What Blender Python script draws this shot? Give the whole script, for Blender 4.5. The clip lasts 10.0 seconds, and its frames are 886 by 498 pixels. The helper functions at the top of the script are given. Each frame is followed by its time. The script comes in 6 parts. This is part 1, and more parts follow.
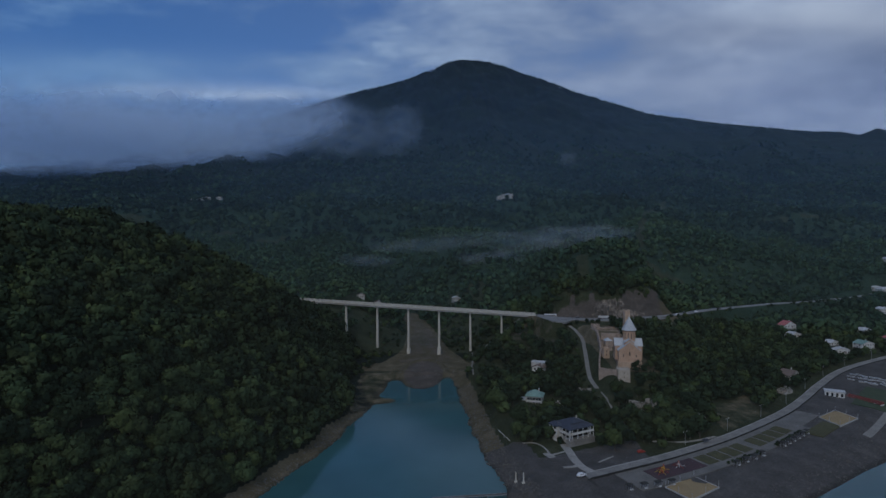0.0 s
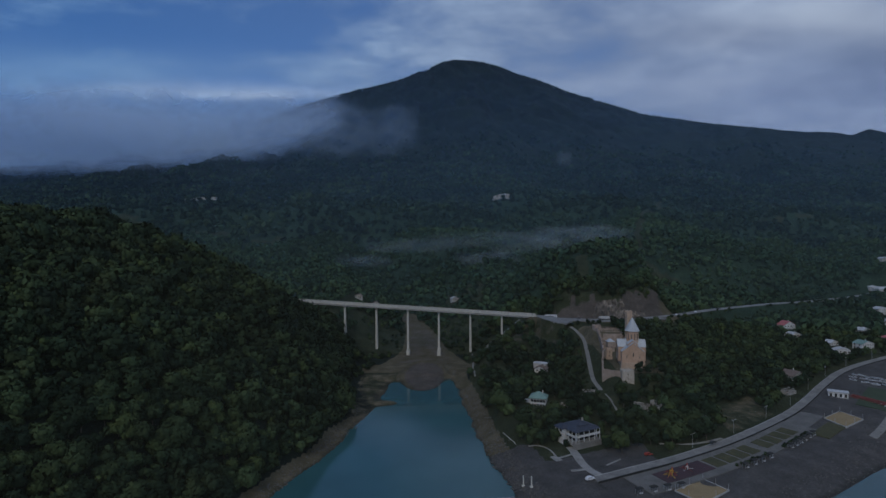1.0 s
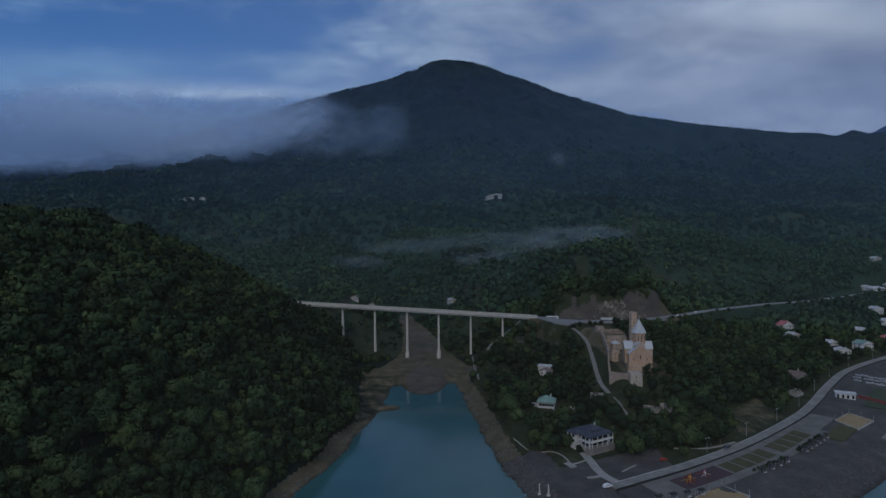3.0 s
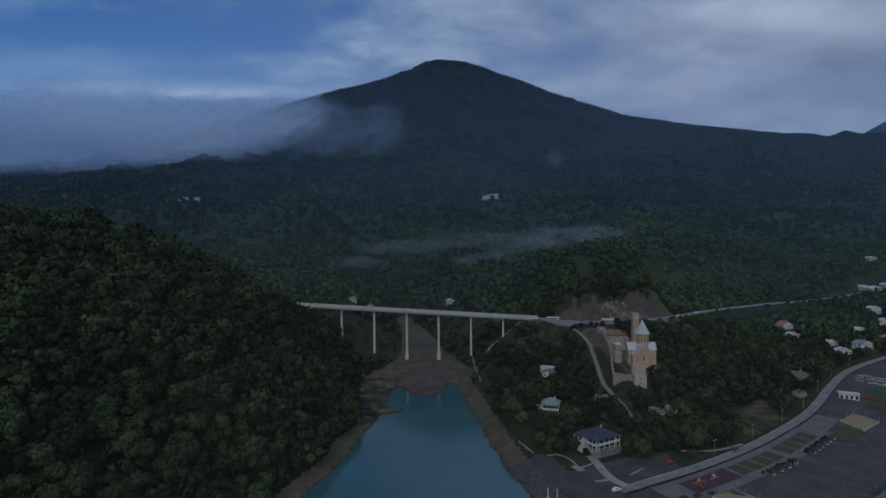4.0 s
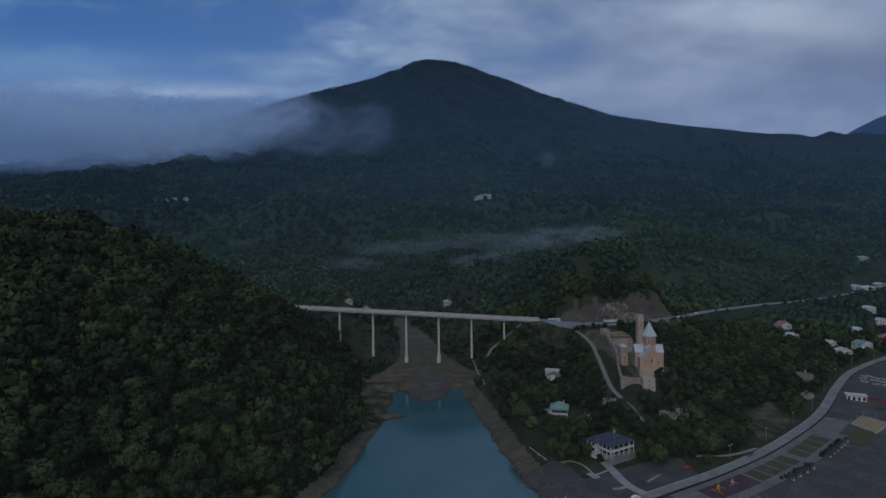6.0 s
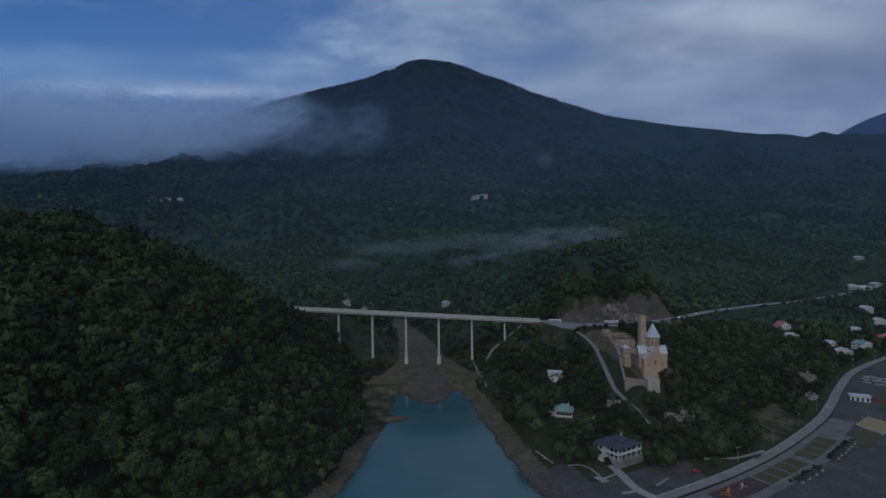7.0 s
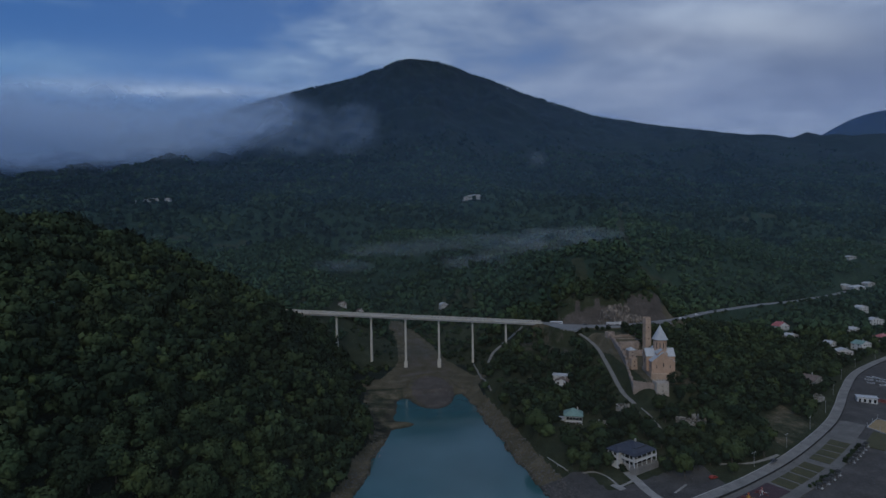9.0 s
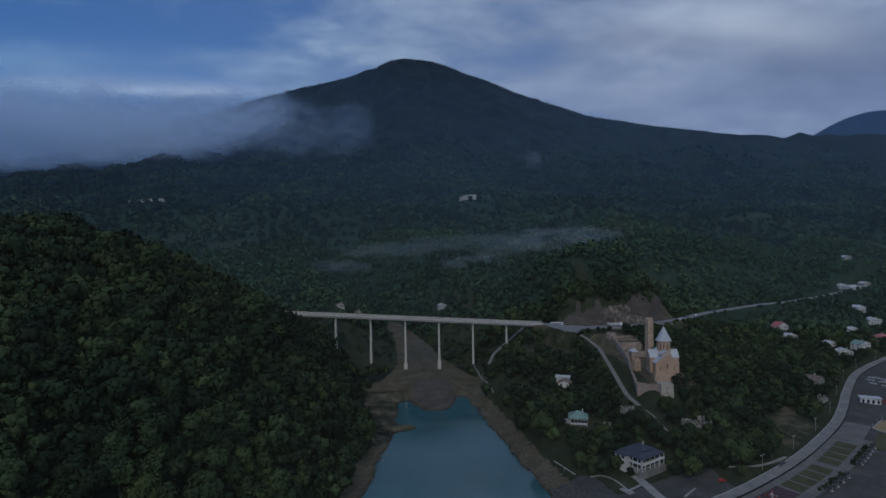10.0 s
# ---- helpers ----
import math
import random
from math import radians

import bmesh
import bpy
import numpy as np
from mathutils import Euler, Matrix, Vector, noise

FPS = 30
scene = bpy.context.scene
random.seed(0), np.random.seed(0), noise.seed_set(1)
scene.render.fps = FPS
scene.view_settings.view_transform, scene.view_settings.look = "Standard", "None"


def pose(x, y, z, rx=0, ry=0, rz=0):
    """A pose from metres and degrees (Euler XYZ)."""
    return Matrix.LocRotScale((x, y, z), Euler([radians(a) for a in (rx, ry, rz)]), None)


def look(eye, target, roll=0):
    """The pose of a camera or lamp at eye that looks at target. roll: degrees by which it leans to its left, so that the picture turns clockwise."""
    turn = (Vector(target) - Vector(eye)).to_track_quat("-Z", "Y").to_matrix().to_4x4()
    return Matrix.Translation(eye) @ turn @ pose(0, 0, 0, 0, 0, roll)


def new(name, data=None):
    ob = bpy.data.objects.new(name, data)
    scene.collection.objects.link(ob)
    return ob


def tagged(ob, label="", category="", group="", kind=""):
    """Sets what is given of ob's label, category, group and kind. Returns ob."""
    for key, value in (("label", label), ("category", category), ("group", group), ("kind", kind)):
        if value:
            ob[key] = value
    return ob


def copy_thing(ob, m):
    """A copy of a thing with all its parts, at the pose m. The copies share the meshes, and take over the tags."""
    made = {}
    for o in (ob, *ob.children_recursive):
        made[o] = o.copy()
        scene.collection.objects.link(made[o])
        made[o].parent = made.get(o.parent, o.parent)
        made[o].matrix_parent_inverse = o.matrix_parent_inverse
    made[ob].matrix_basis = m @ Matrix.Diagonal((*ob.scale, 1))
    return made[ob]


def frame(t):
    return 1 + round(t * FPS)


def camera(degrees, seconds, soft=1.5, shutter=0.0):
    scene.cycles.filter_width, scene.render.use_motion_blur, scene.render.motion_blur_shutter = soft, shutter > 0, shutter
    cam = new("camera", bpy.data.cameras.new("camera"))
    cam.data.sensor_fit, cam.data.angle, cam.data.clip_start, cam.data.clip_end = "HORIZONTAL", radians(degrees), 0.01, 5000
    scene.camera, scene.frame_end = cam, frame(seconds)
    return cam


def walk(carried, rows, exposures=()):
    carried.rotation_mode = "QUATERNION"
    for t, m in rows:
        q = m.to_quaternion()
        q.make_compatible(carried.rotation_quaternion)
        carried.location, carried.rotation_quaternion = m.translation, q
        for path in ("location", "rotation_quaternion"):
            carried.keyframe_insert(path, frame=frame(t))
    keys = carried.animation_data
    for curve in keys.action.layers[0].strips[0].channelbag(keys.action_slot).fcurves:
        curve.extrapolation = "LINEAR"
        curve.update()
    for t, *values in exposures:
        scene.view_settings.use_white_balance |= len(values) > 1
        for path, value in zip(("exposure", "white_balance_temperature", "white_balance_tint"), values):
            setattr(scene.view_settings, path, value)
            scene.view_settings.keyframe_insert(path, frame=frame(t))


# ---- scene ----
cam = camera(75.0, 10.0)
PATH = [
    (0, (0.0, 0.0, 127.52), (0.0, 99.965, 124.873), -0.42),
    (1, (-6.36, 4.39, 127.84), (-5.244, 104.353, 125.196), -0.46),
    (2, (-12.61, 8.85, 128.21), (-10.395, 108.794, 125.555), -0.51),
    (3, (-18.77, 13.38, 128.61), (-15.461, 113.288, 125.953), -0.55),
    (4, (-24.85, 17.97, 129.05), (-20.452, 117.834, 126.388), -0.60),
    (5, (-30.86, 22.62, 129.53), (-25.376, 122.431, 126.862), -0.64),
    (6, (-36.82, 27.33, 130.05), (-30.243, 127.078, 127.376), -0.70),
    (7, (-42.73, 32.1, 130.61), (-35.061, 131.773, 127.93), -0.75),
    (8, (-48.62, 36.94, 131.22), (-39.841, 136.516, 128.524), -0.81),
    (9, (-54.48, 41.83, 131.87), (-44.589, 141.305, 129.159), -0.87),
    (10, (-60.34, 46.78, 132.56), (-49.317, 146.137, 129.836), -0.93),
]
walk(cam, [(t, look(eye, target, roll)) for t, eye, target, roll in PATH])

# ---- world, sun, exposure ----
scene.view_settings.exposure = 0.0
SUN_AZ, SUN_EL = radians(200), radians(38)
world = bpy.data.worlds.new("dusk_sky")
scene.world = world
world.use_nodes = True
wt = world.node_tree
wt.nodes.clear()


def wmath(op, a, b=0.0, clamp=False):
    n = wt.nodes.new("ShaderNodeMath")
    n.operation, n.use_clamp = op, clamp
    for i, v in enumerate((a, b)):
        if isinstance(v, (int, float)):
            n.inputs[i].default_value = v
        else:
            wt.links.new(v, n.inputs[i])
    return n.outputs[0]


def wramp(fac, stops):
    n = wt.nodes.new("ShaderNodeValToRGB")
    while len(n.color_ramp.elements) < len(stops):
        n.color_ramp.elements.new(0.5)
    for e, (p, c) in zip(n.color_ramp.elements, stops):
        e.position, e.color = p, (*c, 1) if isinstance(c, tuple) else (c, c, c, 1)
    wt.links.new(fac, n.inputs[0])
    return n.outputs[0]


def wmix(fac, a, b):
    n = wt.nodes.new("ShaderNodeMix")
    n.data_type = "RGBA"
    for i, v in ((0, fac), (6, a), (7, b)):
        if isinstance(v, (int, float)):
            n.inputs[i].default_value = v
        elif isinstance(v, tuple):
            n.inputs[i].default_value = (*v, 1)
        else:
            wt.links.new(v, n.inputs[i])
    return n.outputs[2]


def wnoise(vec, scale, detail=5.0, rough=0.55, distort=0.0):
    n = wt.nodes.new("ShaderNodeTexNoise")
    n.inputs["Scale"].default_value, n.inputs["Detail"].default_value = scale, detail
    n.inputs["Roughness"].default_value, n.inputs["Distortion"].default_value = rough, distort
    wt.links.new(vec, n.inputs["Vector"])
    return n.outputs[0]


sky = wt.nodes.new("ShaderNodeTexSky")
sky.sky_type, sky.sun_disc = "NISHITA", False
sky.sun_elevation, sky.sun_rotation = SUN_EL, SUN_AZ
clear = wt.nodes.new("ShaderNodeVectorMath")
clear.operation = "MULTIPLY"
wt.links.new(sky.outputs[0], clear.inputs[0])
clear.inputs[1].default_value = (0.042, 0.056, 0.080)
co = wt.nodes.new("ShaderNodeTexCoord")
sp = wt.nodes.new("ShaderNodeSeparateXYZ")
wt.links.new(co.outputs["Generated"], sp.inputs[0])
dx, dy, dz = sp.outputs
# cloud deck seen in perspective: directions met with a flat layer overhead
den = wmath("ADD", wmath("MAXIMUM", dz, 0.0), 0.16)
cb = wt.nodes.new("ShaderNodeCombineXYZ")
wt.links.new(wmath("DIVIDE", dx, den), cb.inputs[0])
wt.links.new(wmath("MULTIPLY", wmath("DIVIDE", dy, den), 1.25), cb.inputs[1])
deck = cb.outputs[0]
n1 = wnoise(deck, 0.62, 7.0, 0.58, 0.15)
n2 = wnoise(deck, 1.45, 8.0, 0.60, 0.12)
n3 = wnoise(deck, 0.33, 2.0, 0.5)
lean = wmath("MULTIPLY", dx, 0.26)
cover = wmath("ADD", wmath("ADD", wmath("MULTIPLY", n1, 0.6), wmath("MULTIPLY", n3, 0.4)), lean)
cover = wmath("ADD", cover, wmath("MULTIPLY", wmath("SUBTRACT", n2, 0.5), 0.95))
grey = wramp(wmath("ADD", wmath("MULTIPLY", n2, 0.75), wmath("MULTIPLY", n1, 0.25)), [(0.36, (0.125, 0.172, 0.285)), (0.50, (0.205, 0.265, 0.395)), (0.63, (0.33, 0.40, 0.53))])
# the sky's large forms, placed by bearing and height: openings, lit edges, heavy banks
ahead = wmath("MAXIMUM", dy, 0.05)
az = wmath("ADD", wmath("DIVIDE", dx, ahead), wmath("MULTIPLY", wmath("SUBTRACT", n2, 0.5), 0.30))
el = wmath("ADD", wmath("DIVIDE", dz, ahead), wmath("MULTIPLY", wmath("SUBTRACT", n1, 0.5), 0.10))


def form(cx, cy, rx, ry):
    a = wmath("POWER", wmath("ABSOLUTE", wmath("DIVIDE", wmath("SUBTRACT", az, cx), rx)), 2.0)
    b = wmath("POWER", wmath("ABSOLUTE", wmath("DIVIDE", wmath("SUBTRACT", el, cy), ry)), 2.0)
    return wmath("POWER", 2.718, wmath("MULTIPLY", wmath("ADD", a, b), -1.0))


gap = wmath("ADD", wmath("MULTIPLY", form(-0.50, 0.33, 0.30, 0.050), 0.15), wmath("MULTIPLY", form(-0.24, 0.375, 0.20, 0.05), 0.06))
cover = wmath("ADD", wmath("SUBTRACT", cover, gap), wmath("MULTIPLY", form(0.80, 0.27, 0.30, 0.09), 0.25))
mask = wramp(cover, [(0.30, 0.0), (0.58, 1.0)])
haze = wmix(0.30, clear.outputs[0], (0.12, 0.18, 0.32))
col = wmix(mask, haze, grey)
# paler band low over the hills
low = wramp(dz, [(0.12, 1.0), (0.30, 0.0)])
col = wmix(wmath("MULTIPLY", low, 0.45), col, (0.235, 0.285, 0.42))
col = wmix(wmath("MULTIPLY", wmath("MULTIPLY", form(-0.66, 0.272, 0.30, 0.032), wramp(n2, [(0.34, 0.25), (0.58, 1.0)])), 0.85), col, (0.27, 0.33, 0.46))
col = wmix(wmath("MULTIPLY", form(0.50, 0.34, 0.16, 0.030), 0.42), col, (0.155, 0.19, 0.285))
col = wmix(wmath("MULTIPLY", form(0.74, 0.36, 0.14, 0.045), 0.50), col, (0.40, 0.45, 0.54))
col = wmix(wmath("MULTIPLY", form(0.36, 0.245, 0.32, 0.022), 0.32), col, (0.30, 0.355, 0.48))
tint = wramp(wmath("ADD", wmath("MULTIPLY", dx, 0.7), 0.5), [(0.16, (0.56, 0.84, 1.06)), (0.50, (0.82, 0.93, 1.03)), (0.80, (0.97, 1.0, 1.04))])
toned = wt.nodes.new("ShaderNodeVectorMath")
toned.operation = "MULTIPLY"
wt.links.new(col, toned.inputs[0])
wt.links.new(tint, toned.inputs[1])
col = toned.outputs[0]
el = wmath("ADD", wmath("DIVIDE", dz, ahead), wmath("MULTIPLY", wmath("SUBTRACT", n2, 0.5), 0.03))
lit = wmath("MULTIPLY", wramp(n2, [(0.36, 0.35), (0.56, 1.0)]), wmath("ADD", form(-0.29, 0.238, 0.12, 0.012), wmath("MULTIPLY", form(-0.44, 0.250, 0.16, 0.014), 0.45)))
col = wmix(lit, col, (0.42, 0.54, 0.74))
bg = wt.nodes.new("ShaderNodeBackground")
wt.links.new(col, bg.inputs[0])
bg.inputs[1].default_value = 1.03
wt.links.new(bg.outputs[0], wt.nodes.new("ShaderNodeOutputWorld").inputs[0])

sun = new("sun", bpy.data.lights.new("sun", "SUN"))
sun.data.energy, sun.data.angle, sun.data.color = 0.70, radians(25), (1.0, 0.90, 0.74)
sun.matrix_world = look((300 * math.sin(SUN_AZ) * math.cos(SUN_EL), 300 * math.cos(SUN_AZ) * math.cos(SUN_EL), 300 * math.sin(SUN_EL)), (0, 0, 0))


# ---- materials ----
def material(name):
    m = bpy.data.materials.new(name)
    m.use_nodes = True
    t = m.node_tree
    b = t.nodes["Principled BSDF"]
    return m, t, b


def tnoise(t, scale, detail=4.0, rough=0.55, vec=None, stretch=None):
    n = t.nodes.new("ShaderNodeTexNoise")
    n.inputs["Scale"].default_value, n.inputs["Detail"].default_value, n.inputs["Roughness"].default_value = scale, detail, rough
    if vec is None:
        vec = t.nodes.new("ShaderNodeNewGeometry").outputs["Position"]
    if stretch:
        mp = t.nodes.new("ShaderNodeVectorMath")
        mp.operation = "MULTIPLY"
        mp.inputs[1].default_value = stretch
        t.links.new(vec, mp.inputs[0])
        vec = mp.outputs[0]
    t.links.new(vec, n.inputs["Vector"])
    return n.outputs[0]


def tramp(t, fac, stops):
    n = t.nodes.new("ShaderNodeValToRGB")
    while len(n.color_ramp.elements) < len(stops):
        n.color_ramp.elements.new(0.5)
    for e, (p, c) in zip(n.color_ramp.elements, stops):
        e.position, e.color = p, (*c, 1) if isinstance(c, tuple) else (c, c, c, 1)
    t.links.new(fac, n.inputs[0])
    return n.outputs[0]


def tmix(t, fac, a, b, blend="MIX"):
    n = t.nodes.new("ShaderNodeMix")
    n.data_type, n.blend_type = "RGBA", blend
    for i, v in ((0, fac), (6, a), (7, b)):
        if isinstance(v, (int, float)):
            n.inputs[i].default_value = v
        elif isinstance(v, tuple):
            n.inputs[i].default_value = (*v, 1)
        else:
            t.links.new(v, n.inputs[i])
    return n.outputs[2]


def tmath(t, op, a, b=0.0, clamp=False):
    n = t.nodes.new("ShaderNodeMath")
    n.operation, n.use_clamp = op, clamp
    for i, v in enumerate((a, b)):
        if isinstance(v, (int, float)):
            n.inputs[i].default_value = v
        else:
            t.links.new(v, n.inputs[i])
    return n.outputs[0]


def bump(t, b, height, strength, distance):
    n = t.nodes.new("ShaderNodeBump")
    n.inputs["Strength"].default_value, n.inputs["Distance"].default_value = strength, distance
    t.links.new(height, n.inputs["Height"])
    t.links.new(n.outputs[0], b.inputs["Normal"])


def surface(name, dark, light, coarse, fine, rough=0.85, relief=0.3, depth=0.05, metal=0.0, random_part=0.0):
    """A worn surface: two scales of variation between two colours, with fine relief."""
    m, t, b = material(name)
    big, small = tnoise(t, coarse, 3.0), tnoise(t, fine, 5.0, 0.65)
    f = tmath(t, "ADD", tmath(t, "MULTIPLY", big, 0.55), tmath(t, "MULTIPLY", small, 0.45))
    c = tramp(t, f, [(0.33, dark), (0.67, light)])
    if random_part:
        r = t.nodes.new("ShaderNodeObjectInfo").outputs["Random"]
        v = tmath(t, "ADD", tmath(t, "MULTIPLY", r, 2 * random_part), 1.0 - random_part)
        c = tmix(t, 1.0, c, v, "MULTIPLY")
    t.links.new(c, b.inputs["Base Color"])
    b.inputs["Roughness"].default_value, b.inputs["Metallic"].default_value = rough, metal
    if relief:
        bump(t, b, small, relief, depth)
    return m


def foliage(name, dark, mid, light, warm, leafy=0.22, single=0.55):
    """Leaves: each clump differs a little, each tree more, and stands of trees differ in tone."""
    m, t, b = material(name)
    isl = t.nodes.new("ShaderNodeNewGeometry").outputs["Random Per Island"]
    a = t.nodes.new("ShaderNodeAttribute")
    a.attribute_name = "tone"
    own = t.nodes.new("ShaderNodeObjectInfo").outputs["Random"]
    stand = tmath(t, "ADD", tmath(t, "MULTIPLY", tramp(t, tnoise(t, 0.02, 3.0, 0.6), [(0.34, 0.0), (0.66, 1.0)]), 0.5), tmath(t, "MULTIPLY", tramp(t, tnoise(t, 0.0045, 3.0, 0.6), [(0.35, 0.0), (0.65, 1.0)]), 0.5))
    f = tmath(t, "ADD", tmath(t, "MULTIPLY", isl, leafy), tmath(t, "MULTIPLY", tmath(t, "FRACT", tmath(t, "ADD", a.outputs["Fac"], own)), single))
    f = tmath(t, "ADD", f, tmath(t, "MULTIPLY", stand, 1.22 - leafy - single))
    c = tramp(t, f, [(0.25, dark), (0.60, mid), (0.95, light)])
    c = tmix(t, tmath(t, "MULTIPLY", tramp(t, tnoise(t, 0.045, 2.0), [(0.50, 0.0), (0.70, 1.0)]), 0.5), c, warm)
    # some trees are yellower, others bluer, than their neighbours
    kind = tmath(t, "FRACT", tmath(t, "MULTIPLY", tmath(t, "ADD", a.outputs["Fac"], own), 7.31))
    hue = tramp(t, kind, [(0.0, (0.88, 0.98, 1.06)), (0.35, (1.0, 1.0, 1.0)), (0.72, (1.0, 1.0, 1.0)), (1.0, (1.12, 1.07, 0.88))])
    c = tmix(t, 1.0, c, hue, "MULTIPLY")
    t.links.new(c, b.inputs["Base Color"])
    b.inputs["Roughness"].default_value = 0.8
    b.inputs["Specular IOR Level"].default_value = 0.15
    return m


M_LEAF = foliage("leaves", (0.009, 0.019, 0.011), (0.018, 0.035, 0.017), (0.062, 0.092, 0.036), (0.033, 0.045, 0.019), 0.12, 0.60)
M_LEAF_LIGHT = foliage("light_leaves", (0.040, 0.062, 0.024), (0.062, 0.092, 0.035), (0.098, 0.135, 0.050), (0.080, 0.102, 0.040))
M_LEAF_MID = foliage("hill_leaves", (0.017, 0.037, 0.023), (0.028, 0.058, 0.030), (0.054, 0.093, 0.041), (0.046, 0.070, 0.032), 0.05, 0.15)
M_LEAF_FAR = foliage("far_leaves", (0.005, 0.013, 0.011), (0.012, 0.029, 0.019), (0.038, 0.066, 0.032), (0.030, 0.048, 0.025), 0.04, 0.09)
M_BARK = surface("bark", (0.05, 0.04, 0.03), (0.13, 0.11, 0.09), 0.6, 6, 0.9)
M_CONCRETE = surface("concrete", (0.30, 0.30, 0.29), (0.48, 0.47, 0.45), 0.25, 2.5, 0.85)
M_PIER = surface("pale_concrete", (0.42, 0.40, 0.35), (0.62, 0.595, 0.53), 0.2, 2.0, 0.85)
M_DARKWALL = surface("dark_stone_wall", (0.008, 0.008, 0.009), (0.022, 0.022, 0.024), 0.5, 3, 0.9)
M_ASPHALT = surface("asphalt", (0.15, 0.15, 0.15), (0.245, 0.243, 0.235), 0.12, 2.5, 0.9, 0.15)
M_WALK = surface("grey_paving", (0.090, 0.085, 0.078), (0.175, 0.165, 0.150), 0.15, 2.0, 0.9, 0.15)
M_DULLRED = surface("dull_red_paint", (0.16, 0.035, 0.03), (0.26, 0.06, 0.05), 0.6, 3, 0.7, 0)
M_DULLWOOD = surface("weathered_planks", (0.035, 0.033, 0.030), (0.085, 0.080, 0.072), 0.6, 4, 0.9)
M_DRIVE = surface("pale_concrete_paving", (0.20, 0.19, 0.175), (0.36, 0.345, 0.315), 0.3, 2.2, 0.9, 0.15)
M_ROADPALE = surface("pale_paving", (0.120, 0.114, 0.104), (0.285, 0.268, 0.243), 0.14, 1.1, 0.85, 0.15)
M_PATH = surface("pale_gravel_path", (0.15, 0.14, 0.125), (0.26, 0.25, 0.225), 0.3, 2.5, 0.95)
M_STONE = surface("sandstone", (0.34, 0.235, 0.165), (0.56, 0.41, 0.30), 0.25, 1.6, 0.9, 0.4, 0.1)
M_FACADE = surface("warm_sandstone", (0.39, 0.245, 0.16), (0.57, 0.39, 0.28), 0.2, 1.4, 0.9, 0.3, 0.08)
M_RUBBLE = surface("rubble_stone", (0.20, 0.15, 0.12), (0.46, 0.365, 0.30), 0.3, 1.5, 0.95, 0.5, 0.15)
M_SLAB = surface("pale_roof_slabs", (0.36, 0.38, 0.40), (0.56, 0.57, 0.57), 0.3, 1.8, 0.8, 0.3, 0.06)
def cliff_material():
    """Bare rock: pale washed streaks running down a darker, cracked face."""
    m, t, b = material("bare_rock")
    streak, crack, big = tnoise(t, 0.55, 4.0, 0.6, None, (1.0, 1.0, 0.22)), tnoise(t, 1.6, 6.0, 0.7), tnoise(t, 0.05, 2.0)
    f = tmath(t, "ADD", tmath(t, "MULTIPLY", streak, 0.5), tmath(t, "MULTIPLY", big, 0.5))
    c = tramp(t, f, [(0.38, (0.045, 0.040, 0.036)), (0.50, (0.135, 0.112, 0.092)), (0.60, (0.33, 0.275, 0.22))])
    c = tmix(t, tramp(t, crack, [(0.36, 0.75), (0.52, 0.0)]), c, (0.030, 0.028, 0.026))
    t.links.new(c, b.inputs["Base Color"])
    b.inputs["Roughness"].default_value = 0.95
    bump(t, b, tmath(t, "ADD", crack, streak), 0.8, 0.7)
    return m


M_CLIFF = cliff_material()
M_PALESTONE = surface("pale_tan_stone", (0.32, 0.275, 0.225), (0.52, 0.455, 0.38), 0.35, 1.8, 0.95, 0.4, 0.12)
M_WHITE = surface("white_render", (0.48, 0.48, 0.46), (0.74, 0.73, 0.70), 0.4, 2.5, 0.85, 0.15, 0.02)
M_CREAM = surface("grey_render", (0.34, 0.33, 0.31), (0.52, 0.50, 0.46), 0.4, 2.5, 0.85, 0.15, 0.02)
M_NAVY = surface("dark_blue_roof", (0.022, 0.026, 0.040), (0.048, 0.055, 0.080), 0.4, 3, 0.6)
M_TEAL = surface("green_roof", (0.12, 0.215, 0.18), (0.23, 0.34, 0.29), 0.4, 3, 0.6)
M_RUIN = surface("crumbling_render", (0.14, 0.13, 0.115), (0.44, 0.42, 0.38), 0.5, 1.8, 0.95, 0.4, 0.08)
M_GREYROOF = surface("grey_metal_roof", (0.38, 0.38, 0.385), (0.60, 0.60, 0.59), 0.4, 3, 0.6)
M_REDROOF = surface("red_roof", (0.34, 0.085, 0.085), (0.50, 0.16, 0.15), 0.4, 3, 0.65)
M_BROWNROOF = surface("brown_roof", (0.10, 0.07, 0.055), (0.22, 0.16, 0.13), 0.4, 3, 0.8)
M_LAWN = surface("dry_lawn", (0.034, 0.036, 0.013), (0.078, 0.072, 0.028), 0.2, 1.2, 0.95)
M_SAND = surface("court_sand", (0.25, 0.175, 0.085), (0.34, 0.245, 0.125), 0.15, 1.5, 0.95, 0.2)
M_RUBBER = surface("dark_red_play_ground", (0.035, 0.02, 0.026), (0.07, 0.032, 0.04), 0.3, 2.0, 0.9, 0.1)
# window glass, and the dark slabs that stand for shaded bays
M_DARK = surface("dark_glass_and_shade", (0.008, 0.010, 0.014), (0.02, 0.024, 0.03), 1.0, 5, 0.25, 0)
M_STEEL = surface("galvanised_steel", (0.35, 0.35, 0.36), (0.55, 0.55, 0.55), 0.5, 4, 0.5, 0, 0.01, 0.6)
M_RED = surface("red_paint", (0.26, 0.03, 0.02), (0.36, 0.05, 0.03), 1, 4, 0.5, 0)
M_YELLOW = surface("yellow_paint", (0.50, 0.28, 0.03), (0.62, 0.38, 0.06), 1, 4, 0.5, 0)
M_TYRE = surface("black_rubber", (0.012, 0.012, 0.012), (0.03, 0.03, 0.03), 2, 8, 0.9, 0)
